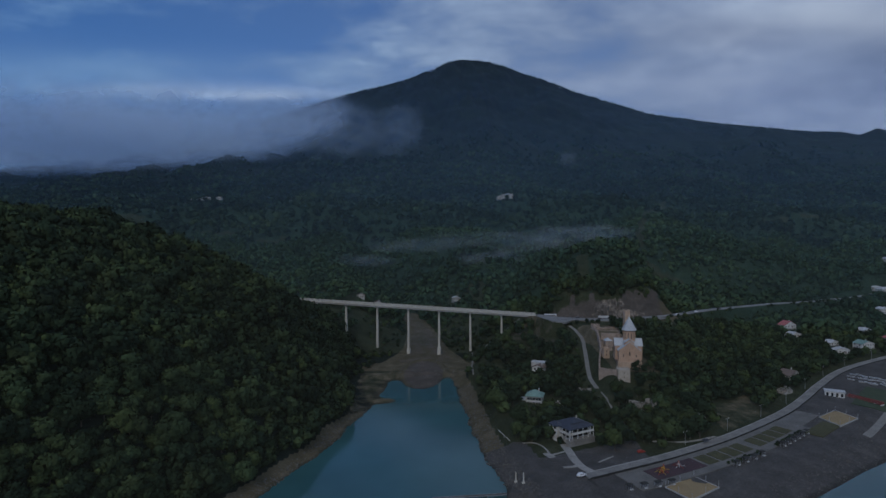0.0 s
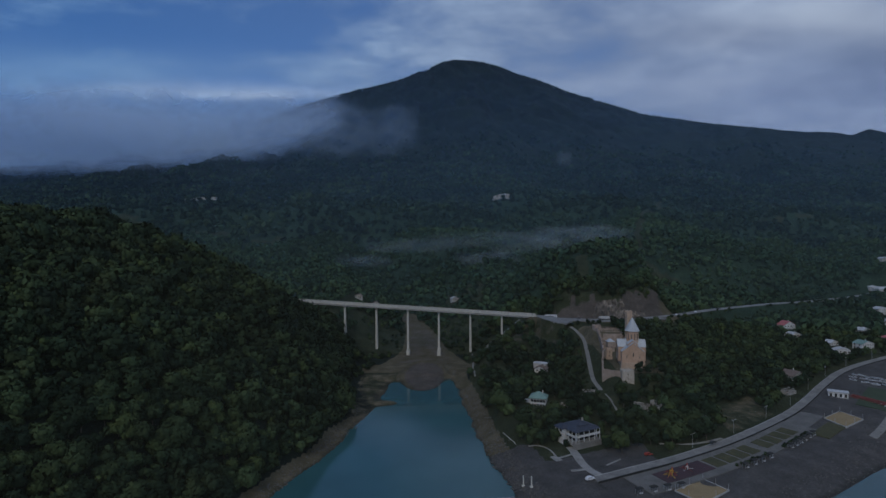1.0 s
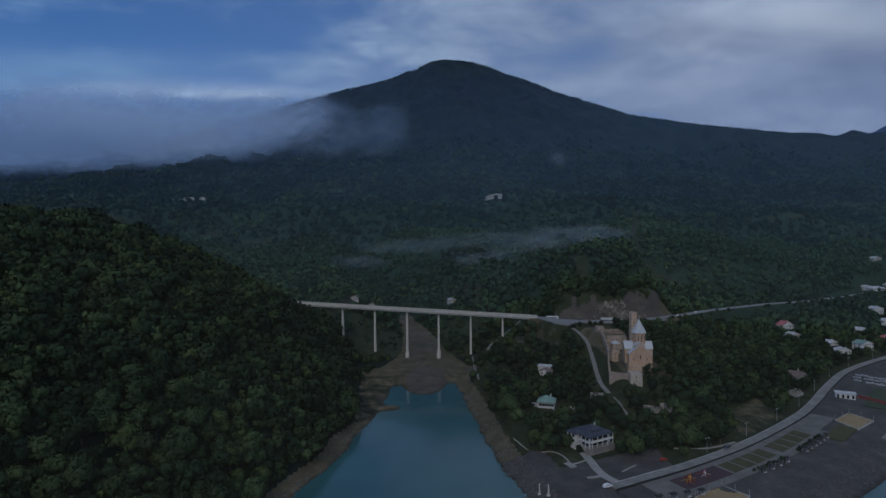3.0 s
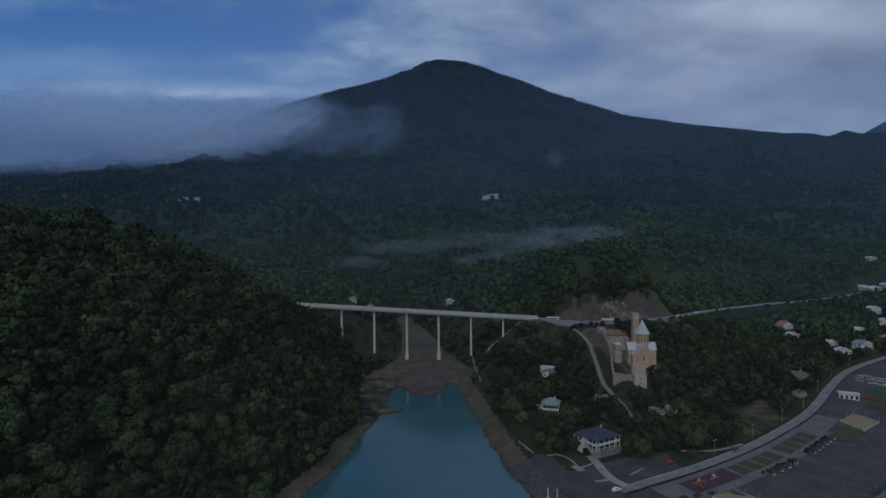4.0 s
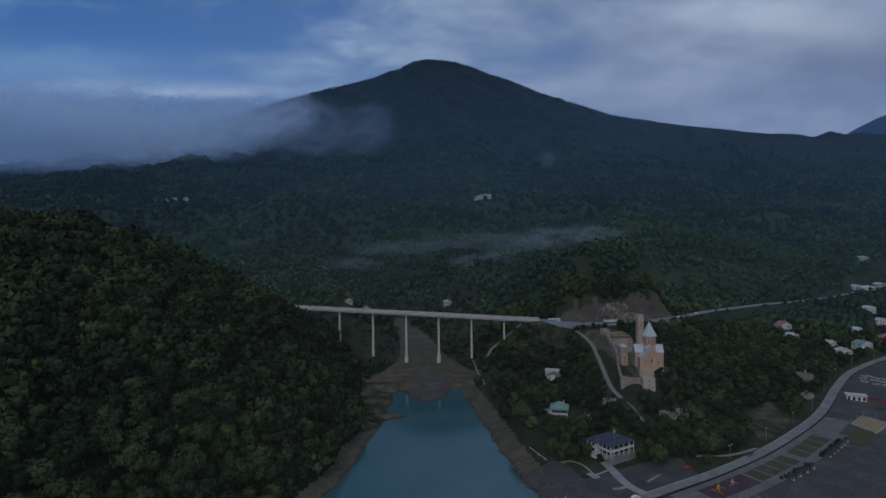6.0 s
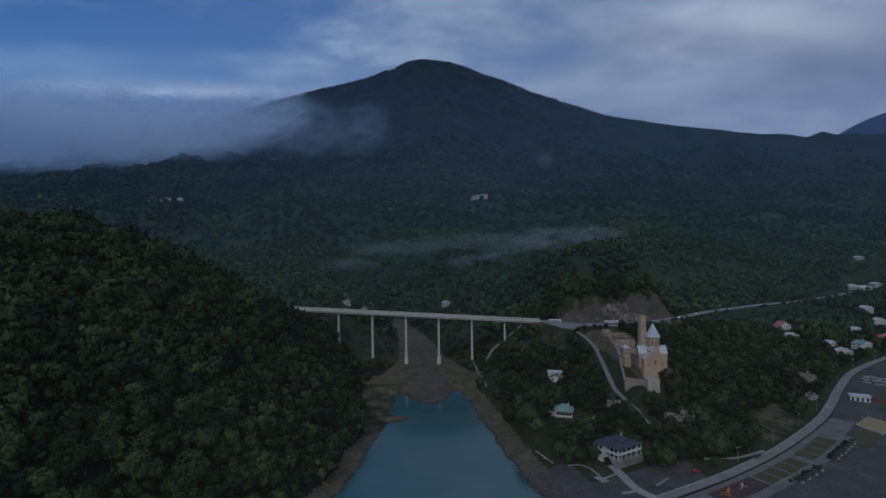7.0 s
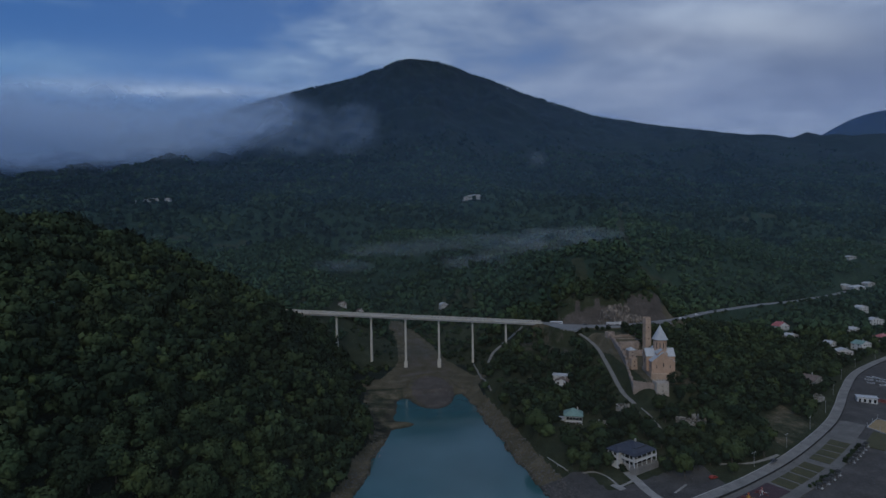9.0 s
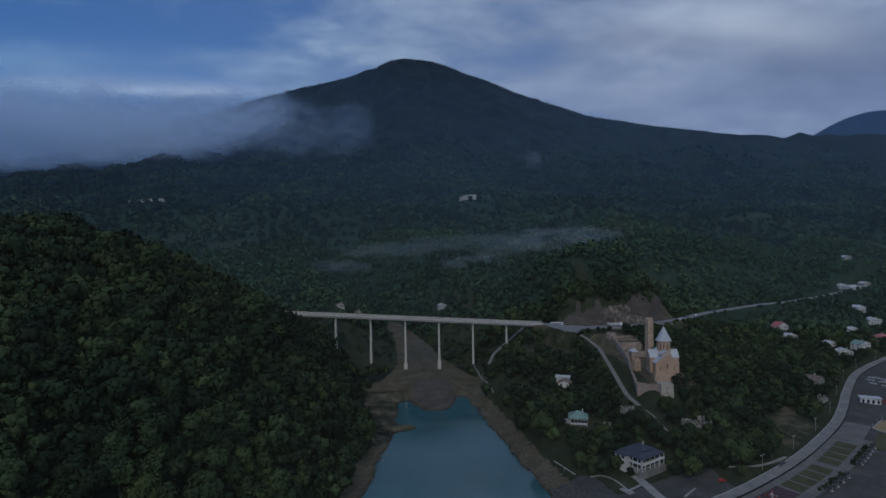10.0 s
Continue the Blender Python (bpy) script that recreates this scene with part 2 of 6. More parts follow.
M_CARWHITE = surface("white_car_paint", (0.70, 0.71, 0.72), (0.82, 0.82, 0.82), 0.5, 3, 0.3, 0)
M_CARDARK = surface("dark_car_paint", (0.03, 0.032, 0.04), (0.06, 0.065, 0.08), 0.5, 3, 0.3, 0)


def ground_material():
    m, t, b = material("ground_cover")
    pos = t.nodes.new("ShaderNodeNewGeometry").outputs["Position"]

    def attr(name):
        a = t.nodes.new("ShaderNodeAttribute")
        a.attribute_name = name
        return a.outputs["Fac"]

    n_mid, n_fine, n_big = tnoise(t, 0.09, 6.0, 0.62), tnoise(t, 0.9, 5.0, 0.65), tnoise(t, 0.006, 4.0, 0.6)
    f = tmath(t, "ADD", tmath(t, "MULTIPLY", n_mid, 0.6), tmath(t, "MULTIPLY", n_big, 0.4))
    # wood tones lowered: the trees' shade on one another is put into this colour
    wood = tramp(t, f, [(0.36, (0.005, 0.009, 0.009)), (0.52, (0.010, 0.018, 0.014)), (0.68, (0.020, 0.033, 0.020))])
    grass = tramp(t, tmath(t, "ADD", tmath(t, "MULTIPLY", n_mid, 0.6), tmath(t, "MULTIPLY", n_fine, 0.4)), [(0.35, (0.020, 0.028, 0.015)), (0.52, (0.034, 0.042, 0.021)), (0.66, (0.064, 0.066, 0.038))])
    soil = tramp(t, tmath(t, "ADD", tmath(t, "MULTIPLY", n_mid, 0.6), tmath(t, "MULTIPLY", n_fine, 0.4)), [(0.34, (0.058, 0.052, 0.032)), (0.52, (0.110, 0.094, 0.060)), (0.68, (0.19, 0.155, 0.108))])
    gravel = tramp(t, tmath(t, "ADD", tmath(t, "MULTIPLY", n_mid, 0.5), tmath(t, "MULTIPLY", n_fine, 0.5)), [(0.34, (0.050, 0.047, 0.047)), (0.52, (0.083, 0.078, 0.076)), (0.68, (0.140, 0.130, 0.120))])
    ragged = tmath(t, "MULTIPLY", tmath(t, "SUBTRACT", n_mid, 0.5), 0.8)

    def edge(name):
        return tramp(t, tmath(t, "ADD", attr(name), ragged), [(0.40, 0.0), (0.60, 1.0)])

    brush = tramp(t, f, [(0.36, (0.013, 0.027, 0.018)), (0.52, (0.021, 0.042, 0.025)), (0.68, (0.036, 0.062, 0.034))])
    wood = tmix(t, attr("brush"), wood, brush)
    c = tmix(t, edge("grass"), wood, grass)
    c = tmix(t, edge("soil"), c, soil)
    c = tmix(t, edge("gravel"), c, gravel)
    earth = tramp(t, tmath(t, "ADD", tmath(t, "MULTIPLY", n_mid, 0.5), tmath(t, "MULTIPLY", n_fine, 0.5)), [(0.34, (0.046, 0.040, 0.036)), (0.52, (0.095, 0.080, 0.070)), (0.68, (0.170, 0.142, 0.120))])
    c = tmix(t, edge("earth"), c, earth)
    # mud stays wet and dark just over the water line
    zz = t.nodes.new("ShaderNodeSeparateXYZ")
    t.links.new(pos, zz.inputs[0])
    wet = tramp(t, tmath(t, "ADD", tmath(t, "MULTIPLY", zz.outputs[2], 0.5), tmath(t, "MULTIPLY", ragged, 0.6)), [(0.10, 0.62), (0.42, 0.0)])
    c = tmix(t, wet, c, (0.020, 0.020, 0.018))
    t.links.new(c, b.inputs["Base Color"])
    b.inputs["Roughness"].default_value = 0.95
    b.inputs["Specular IOR Level"].default_value = 0.15
    bump(t, b, tmath(t, "ADD", n_fine, tmath(t, "MULTIPLY", n_mid, 3.0)), 0.7, 1.2)
    return m


def water_material():
    m, t, b = material("lake_water")
    c = tramp(t, tnoise(t, 0.012, 3.0), [(0.35, (0.023, 0.088, 0.100)), (0.65, (0.036, 0.120, 0.130))])
    t.links.new(c, b.inputs["Base Color"])
    b.inputs["Roughness"].default_value = 0.08
    b.inputs["IOR"].default_value = 1.333
    bump(t, b, tnoise(t, 0.45, 4.0, 0.65), 0.16, 0.12)
    return m


M_GROUND, M_WATER = ground_material(), water_material()


# ---- building helpers ----
def part(name, bm, mat, parent=None, label="", smooth=False):
    """Links a bmesh as one mesh object under a thing or a part."""
    me = bpy.data.meshes.new(name)
    bm.to_mesh(me)
    bm.free()
    me.materials.append(mat)
    if smooth:
        me.polygons.foreach_set("use_smooth", [True] * len(me.polygons))
    ob = new(name, me)
    if parent is not None:
        ob.parent = parent
    if label:
        ob["label"] = label
    return ob


def mesh_object(name, verts, quads, mat, parent=None, smooth=False, tris=None, normals=None):
    """A mesh straight from arrays: quads of four, or triangles."""
    faces = quads if tris is None else tris
    k = faces.shape[1]
    me = bpy.data.meshes.new(name)
    me.vertices.add(len(verts))
    me.vertices.foreach_set("co", np.ascontiguousarray(verts, dtype=np.float32).ravel())
    me.loops.add(faces.size)
    me.loops.foreach_set("vertex_index", np.ascontiguousarray(faces, dtype=np.int32).ravel())
    me.polygons.add(len(faces))
    me.polygons.foreach_set("loop_start", np.arange(0, faces.size, k, dtype=np.int32))
    me.polygons.foreach_set("use_smooth", np.full(len(faces), smooth))
    me.update(calc_edges=True)
    if normals is not None:
        me.polygons.foreach_set("use_smooth", np.full(len(faces), True))
        me.normals_split_custom_set_from_vertices(normals)
    me.materials.append(mat)
    ob = new(name, me)
    if parent is not None:
        ob.parent = parent
    return ob


def empty(name, m):
    ob = new(name)
    ob.empty_display_size = 0.5
    ob.matrix_world = m
    return ob


def add_box(bm, x0, x1, y0, y1, z0, z1, bevel=0.0):
    vs = [bm.verts.new(p) for p in ((x0, y0, z0), (x1, y0, z0), (x1, y1, z0), (x0, y1, z0), (x0, y0, z1), (x1, y0, z1), (x1, y1, z1), (x0, y1, z1))]
    fs = [bm.faces.new([vs[i] for i in q]) for q in ((3, 2, 1, 0), (4, 5, 6, 7), (0, 1, 5, 4), (1, 2, 6, 5), (2, 3, 7, 6), (3, 0, 4, 7))]
    if bevel:
        es = list({e for f in fs for e in f.edges})
        bmesh.ops.bevel(bm, geom=es, offset=bevel, segments=1, affect="EDGES", profile=0.5)
    return vs


def box(x0, x1, y0, y1, z0, z1, bevel=0.0):
    bm = bmesh.new()
    add_box(bm, x0, x1, y0, y1, z0, z1, bevel)
    return bm


def prism(outline, z0, z1, top=None):
    """A closed solid from an outline (anticlockwise), with another outline on top if given."""
    bm = bmesh.new()
    lo = [bm.verts.new((x, y, z0)) for x, y in outline]
    hi = [bm.verts.new((x, y, z1)) for x, y in (top or outline)]
    n = len(lo)
    bm.faces.new(lo[::-1]), bm.faces.new(hi)
    for i in range(n):
        bm.faces.new((lo[i], lo[(i + 1) % n], hi[(i + 1) % n], hi[i]))
    return bm


def ring(n, r, turn=0.0, sx=1.0, sy=1.0):
    return [(sx * r * math.cos(2 * math.pi * i / n + turn), sy * r * math.sin(2 * math.pi * i / n + turn)) for i in range(n)]


def cone(n, r0, r1, z0, z1, turn=0.0):
    return prism(ring(n, r0, turn), z0, z1, ring(n, max(r1, 0.02), turn))


def gable(x0, x1, y0, y1, z0, z1, over=0.0, thick=0.3):
    """A gabled roof slab pair with the ridge along y."""
    bm = bmesh.new()
    xm, drop = (x0 + x1) / 2, (z1 - z0) / ((x1 - x0) / 2) * over
    prof = [(x0 - over, z0 - drop), (xm, z1), (x1 + over, z0 - drop), (x1 + over, z0 - drop + thick), (xm, z1 + thick), (x0 - over, z0 - drop + thick)]
    a = [bm.verts.new((x, y0 - over, z)) for x, z in prof]
    b = [bm.verts.new((x, y1 + over, z)) for x, z in prof]
    for i in range(6):
        j = (i + 1) % 6
        bm.faces.new((a[i], a[j], b[j], b[i]))
    for s in (a, b):
        bm.faces.new((s[0], s[1], s[4], s[5])), bm.faces.new((s[1], s[2], s[3], s[4]))
    bmesh.ops.recalc_face_normals(bm, faces=bm.faces)
    return bm


def gabled_block(x0, x1, y0, y1, z0, ze, zr):
    """Walls with two gables; the ridge runs along y."""
    bm = bmesh.new()
    xm = (x0 + x1) / 2
    prof = [(x0, z0), (x1, z0), (x1, ze), (xm, zr), (x0, ze)]
    a = [bm.verts.new((x, y0, z)) for x, z in prof]
    b = [bm.verts.new((x, y1, z)) for x, z in prof]
    bm.faces.new(a), bm.faces.new(b[::-1])
    for i in range(5):
        j = (i + 1) % 5
        bm.faces.new((a[j], a[i], b[i], b[j]))
    bmesh.ops.recalc_face_normals(bm, faces=bm.faces)
    return bm


def hip(x0, x1, y0, y1, z0, z1, over=0.6):
    """A hipped roof, solid, with a low eaves edge."""
    x0, x1, y0, y1 = x0 - over, x1 + over, y0 - over, y1 + over
    w, d = x1 - x0, y1 - y0
    if w >= d:
        r = [(x0 + d / 2, (y0 + y1) / 2), (x1 - d / 2, (y0 + y1) / 2)]
    else:
        r = [((x0 + x1) / 2, y0 + w / 2), ((x0 + x1) / 2, y1 - w / 2)]
    bm = bmesh.new()
    lo = [bm.verts.new((x, y, z0 - 0.2)) for x, y in ((x0, y0), (x1, y0), (x1, y1), (x0, y1))]
    mi = [bm.verts.new((x, y, z0)) for x, y in ((x0, y0), (x1, y0), (x1, y1), (x0, y1))]
    a, b = (bm.verts.new((x, y, z1)) for x, y in r)
    bm.faces.new(lo[::-1])
    for i in range(4):
        j = (i + 1) % 4
        bm.faces.new((lo[i], lo[j], mi[j], mi[i]))
    if w >= d:
        bm.faces.new((mi[0], mi[1], b, a)), bm.faces.new((mi[1], mi[2], b)), bm.faces.new((mi[2], mi[3], a, b)), bm.faces.new((mi[3], mi[0], a))
    else:
        bm.faces.new((mi[0], mi[1], a)), bm.faces.new((mi[1], mi[2], b, a)), bm.faces.new((mi[2], mi[3], b)), bm.faces.new((mi[3], mi[0], a, b))
    return bm


def smooth_line(points, step=4.0):
    """A Catmull-Rom line through the points, every few metres."""
    p = np.array(points, float)
    p = np.vstack([2 * p[0] - p[1], p, 2 * p[-1] - p[-2]])
    out = []
    for i in range(1, len(p) - 2):
        n = max(2, int(np.linalg.norm(p[i + 1] - p[i]) / step))
        for k in range(n):
            u = k / n
            out.append(0.5 * (2 * p[i] + (p[i + 1] - p[i - 1]) * u + (2 * p[i - 1] - 5 * p[i] + 4 * p[i + 1] - p[i + 2]) * u * u + (3 * p[i] - p[i - 1] - 3 * p[i + 1] + p[i + 2]) * u ** 3))
    return np.array(out + [p[-2]])


def side_of(line):
    """The unit way to the right of a line, point by point, in plan."""
    d = np.gradient(line[:, :2], axis=0)
    d /= np.linalg.norm(d, axis=1)[:, None]
    return np.stack([d[:, 1], -d[:, 0]], 1)


def ribbon(line, left, right, up=0.0, down=0.5):
    """A solid band along a line: from left to right of it, its top raised by up, its sides going down."""
    s = side_of(line)
    bm = bmesh.new()
    rows = []
    for p, n in zip(line, s):
        a, b = p[:2] + n * left, p[:2] + n * right
        rows.append([bm.verts.new((*a, p[2] - down)), bm.verts.new((*a, p[2] + up)), bm.verts.new((*b, p[2] + up)), bm.verts.new((*b, p[2] - down))])
    for r, q in zip(rows, rows[1:]):
        for i in range(4):
            bm.faces.new((r[i], q[i], q[(i + 1) % 4], r[(i + 1) % 4]))
    bm.faces.new(rows[0]), bm.faces.new(rows[-1][::-1])
    bmesh.ops.recalc_face_normals(bm, faces=bm.faces)
    return bm


# ---- the lie of the land ----
SHORE_L = ([-400, 0, 120, 200, 240, 277, 298, 313, 326, 359, 398, 420, 445, 470, 500, 560, 620, 700], [-420, -320, -195, -138, -113, -91, -83, -78, -73, -66, -58, -56, -62, -70, -72, -76, -80, -90])
SHORE_R = ([-400, 150, 240, 270, 288, 321, 362, 396, 432, 464, 485, 508, 530, 560, 600, 650, 720], [60, 50, 44, 35, 30, 23, 17.5, 15.5, 13, 9.5, 6, 7, 18, 26, 30, 30, 20])
PROM = smooth_line([(20, 262, 4.5), (67, 281.5, 5.5), (90.5, 292, 6), (126.5, 309.7, 6.2), (171, 337, 6.3), (225.5, 378, 6.5), (260, 410, 6.8), (297, 448, 7), (346, 493, 7.4), (411, 534, 8), (480, 566, 9), (600, 620, 11)])
MAIN = smooth_line([(91, 580, 45.2), (106, 579, 44), (122, 578, 42), (174, 576, 41), (239, 606, 40), (298, 650, 39.3), (346, 678, 38.8), (409, 712, 38.2), (452, 732, 37.2), (520, 775, 35), (640, 852, 34), (800, 960, 35)])
LANE = smooth_line([(122, 557, 37.5), (125, 545, 35), (125.8, 522, 31.2), (121.5, 496, 27.8), (116.5, 469, 24), (112.5, 448, 20.8), (109.8, 430, 18), (110.2, 413, 15.5)])
FOOTPATH = smooth_line([(110.6, 403, 14), (111.5, 392, 12), (110.8, 376, 9.6)])
SPUR = smooth_line([(175, 650, 0), (230, 780, 0), (300, 920, 0), (370, 1060, 0), (410, 1250, 0)], 60)


def lerp(x, xs, ys):
    return np.interp(x, xs, ys)


def soft_min(a, b, k=8.0):
    h = np.clip(0.5 + 0.5 * (b - a) / k, 0, 1)
    return b + (a - b) * h - k * h * (1 - h)


def fade(x, a, b):
    u = np.clip((x - a) / (b - a), 0, 1)
    return u * u * (3 - 2 * u)


def wave(x, y, scale, seed):
    """Cheap smooth noise: a sum of crossing waves."""
    rng = np.random.RandomState(seed)
    z = np.zeros_like(x, dtype=float)
    for _ in range(9):
        a, f, ph = rng.uniform(0, 2 * np.pi), rng.uniform(0.5, 1.6) / scale, rng.uniform(0, 2 * np.pi)
        z += np.sin(2 * np.pi * f * (x * np.cos(a) + y * np.sin(a)) + ph)
    return z / 9 * 1.7


def near_line(x, y, line):
    """Distance in plan to a line, and the line's height there."""
    best, hgt = np.full(x.shape, 1e9), np.zeros(x.shape)
    for p, q in zip(line[:-1], line[1:]):
        d = q[:2] - p[:2]
        u = np.clip(((x - p[0]) * d[0] + (y - p[1]) * d[1]) / (d @ d), 0, 1)
        r = np.hypot(x - p[0] - u * d[0], y - p[1] - u * d[1])
        m = r < best
        best, hgt = np.where(m, r, best), np.where(m, p[2] + u * (q[2] - p[2]), hgt)
    return best, hgt


def inland(x, y):
    """Signed distance behind the promenade, towards the hills."""
    px = lerp(x, PROM[:, 0], PROM[:, 1])
    sl = lerp(x, PROM[:-1, 0], np.diff(PROM[:, 1]) / np.diff(PROM[:, 0]))
    return (y - px) / np.sqrt(1 + sl * sl)


CREST_X = [-5200, -3600, -2937, -2548, -2037, -1356, -1045, -931, -727, -563, -357, -233, -130, -59, 36, 120, 223, 348, 473, 598, 808, 998, 1147, 1317, 1531, 1746, 1963, 2180, 2399, 2575, 2796, 3018, 3130, 3400, 3680, 4020, 5200]
CREST_Z = [420, 560, 620, 659, 737, 959, 1052, 1096, 1151, 1193, 1241, 1276, 1318, 1336, 1388, 1405, 1403, 1390, 1354, 1304, 1236, 1159, 1110, 1062, 1000, 967, 936, 911, 890, 875, 853, 830, 816, 748, 662, 540, 300]


def height(x, y):
    """The ground's height over the lake, everywhere."""
    x, y = np.asarray(x, float), np.asarray(y, float)
    # wooded hill on the far left bank
    L, R = lerp(y, *SHORE_L), lerp(y, *SHORE_R)
    dl, dr = L - x + 2.5 * wave(x, y, 45, 3), x - R + 1.5 * wave(x, y, 30, 4)
    prof = lerp(dl, [-60, -6, 0, 8, 14, 48, 71, 90, 150, 200, 300, 600, 1500], [-8, -2, 0, 2, 6, 48, 68, 84, 120, 138, 160, 190, 240])
    cap = lerp(y, [0, 250, 350, 400, 430, 460, 490, 540, 590, 650, 760], [176, 157, 142, 139, 139, 131, 105, 56, 44, 44, 44])
    left = soft_min(prof, cap + 4 * wave(x, y, 70, 5), 10)
    # river bed under the bridge and the valley behind it
    floor = lerp(y, [-400, 380, 440, 478, 500, 515, 540, 600, 700, 850, 1000, 1150, 1300], [-8, -5, -2.5, -1.6, -0.6, 0.5, 1.6, 2.5, 9, 24, 52, 105, 190])
    # right bank
    s = inland(x, y)
    z0 = lerp(x, PROM[:, 0], PROM[:, 2])
    rp1 = lerp(s, [-140, -80, -56, -34, -2, 0, 43, 67, 110, 165, 215, 250, 290, 330], [-9, -3, 0.0, 3.4, 4.7, 4.8, 6, 8, 11.5, 15, 24, 34, 40, 42])
    rp2 = lerp(s, [-140, -90, -56, -36, -3, 0, 22, 60, 106, 130, 155, 175], [-9, -3, 0.0, 3.6, 5.0, 5.1, 7, 11, 25, 33, 37.5, 39]) + (z0 - 6) * fade(s, -60, -38) * fade(s, 90, 30) + lerp(x, [190, 250], [0, 1.2]) * fade(s, -60, -40) * fade(s, 1, -3)
    rp3 = lerp(s, [22, 60, 106, 130, 155, 175], [7, 10, 15.5, 23, 33, 34])
    k3 = fade(x, 250, 340) * fade(s, 10, 40)
    rp2 = rp2 * (1 - k3) + rp3 * k3
    w = fade(x, 88, 132)
    right = rp1 * (1 - w) + rp2 * w
    bank = lerp(dr, [-60, -4, 0, 6, 16, 40], [-8, -2, 0, 2.0, 6.0, 60])
    bank = np.where(y > 470, lerp(dr, [-60, 0, 10, 40, 90], [-8, 0, 6, 26, 70]) + floor, bank)
    right = soft_min(right, bank, 3)
    edge = lerp(y, [360, 388, 420, 445, 463, 482, 500, 508, 515], [-66, -62, -53, -51, -50, -49, -46, -10, 40]) - x + 2 * wave(x, y, 25, 14)
    bed = lerp(edge, [-40, -12, 0, 12, 45], [-7, -1.5, 0, 1.3, 3.0])
    bed = bed + 2.6 * np.exp(-(((x + 42) / 11) ** 2 + ((y - 438) / 6) ** 2))
    round_ = np.hypot((x + 18) / 20.5, (y - 514) / 50)
    bed = np.where(y > 515, np.minimum(bed, floor), bed)
    bed = bed + (1.5 + np.maximum(0.0, 0.6 - bed)) * np.exp(-(round_ ** 7)) + 3.0 * np.exp(-(((round_ - 0.95) / 0.12) ** 2)) * fade(y, 505, 540)
    mid = np.where(y > 380, np.maximum(np.where(y > 480, floor, -9), np.where(y < 600, bed, -9)), -6)
    near = np.maximum(np.maximum(left, right), mid)
    near = np.where((dl < 0) & (dr < 0), np.maximum(mid, np.minimum(near, mid + 2)), near)
    # country behind: terraces rising to the mountain
    back = lerp(y, [560, 640, 760, 900, 1100, 1370, 1500, 1800, 2300], [36, 44, 56, 84, 134, 196, 214, 240, 300])
    back = back + 9 * wave(x, y, 260, 6) * fade(y, 700, 1000) + 24 * wave(x, y, 620, 7) * fade(y, 800, 1300)
    back = back + 26 * np.exp(-(((x - 330) / 230) ** 2 + ((y - 900) / 190) ** 2)) + 25 * fade(x, 86, 132) * fade(x, 300, 225) * fade(y - lerp(x, MAIN[:, 0], MAIN[:, 1]), 9, 24) * fade(y, 860, 660)
    back = back - fade(x, 420, 1000) * 30 * fade(y, 600, 800) * (1 - fade(y, 1500, 2300))
    for hx, hy, up, wide in ((145, 1396, 13, 75), (-575, 1424, 14, 90), (-365, 1402, 12, 60)):
        back = back + up * np.exp(-(((x - hx) / wide) ** 2 + ((y - hy) / 60) ** 2))
    d, _ = near_line(x, y, SPUR)
    back = back + 30 * np.exp(-((d / 75) ** 2)) * fade(y, 620, 720)
    back = back - 26 * (1 - np.minimum(1, 2.2 * np.abs(wave(x + 0.35 * y, y * 0.4, 420, 15)))) * fade(y, 720, 1000)
    crest = lerp(x, CREST_X, CREST_Z)
    u = np.clip((y - 1500) / 2800, 0, 1.0)
    rise = u ** 1.35
    gul = wave(x, y * 0.35, 420, 8) * 0.5 + wave(x + 0.3 * y, y * 0.5, 190, 9) * 0.25
    gul = gul * (0.1 + 0.9 * fade(x / np.maximum(y, 1.0), 0.70, 0.52))
    mount = 215 + (crest - 215) * rise + gul * 150 * u * (1 - u) ** 0.7 * 2
    mount = np.where(y > 4300, crest - (y - 4300) * 0.55, mount)
    far = np.where(y > 1500, np.maximum(back * (1 - fade(y, 1500, 2200)) + mount * fade(y, 1500, 2200), mount - 60), back)
    # spur on the mountain's left shoulder
    sp = lerp(x, [-2600, -1788, -1512, -1346, -1152, -956, -730, -503, -300], [200, 330, 440, 500, 537, 573, 620, 660, 640])
    far = np.maximum(far, sp - np.abs(y - 3000) * 0.42)
    hill_r = 1140 * np.exp(-(((x - 4320) / 1500) ** 2)) - np.maximum(4580 - y, 0) * 1.6 - np.maximum(y - 4580, 0) * 0.4
    far = np.maximum(far, hill_r)
    wb = np.maximum(fade(y, 600, 690), fade(x, 104, 125) * fade(x, 262, 235) * fade(y, 588, 594))
    # the valley cuts into the country behind
    vx = lerp(y, [560, 600, 700, 850, 1000, 1300], [-22, -20, -28, -60, -110, -190])
    cut = floor + np.maximum(np.abs(x - vx) - lerp(y, [560, 650, 800, 1000], [40, 26, 12, 4]), 0) * 0.55
    behind = np.minimum(far, np.where(y < 1300, cut, 1e4))
    k = fade(x, 215, 265)
    wb = wb * (1 - k) + fade(s, 172, 260) * k
    h = near * (1 - wb) + behind * wb
    # roads lie on made ground
    for line, half, soft in ((MAIN, 6.0, 5.0), (LANE, 2.0, 6.0)):
        d, z = near_line(x, y, line)
        down = y < lerp(x, MAIN[:, 0], MAIN[:, 1])
        wide = half + (down * (8.0 * fade(x, 98, 112) * fade(x, 215, 195) + 24.0 * fade(x, 88, 98) * fade(x, 122, 110)) if line is MAIN else 0.0)
        k = 1 - fade(d, wide, wide + soft)
        h = h * (1 - k) + (z - 0.25) * k
    d, z = near_line(x, y, PROM)
    k = (1 - fade(s, 9, 18)) * (s > 0.3) * (x > 30)
    h = h * (1 - k) + (z - 0.45) * k
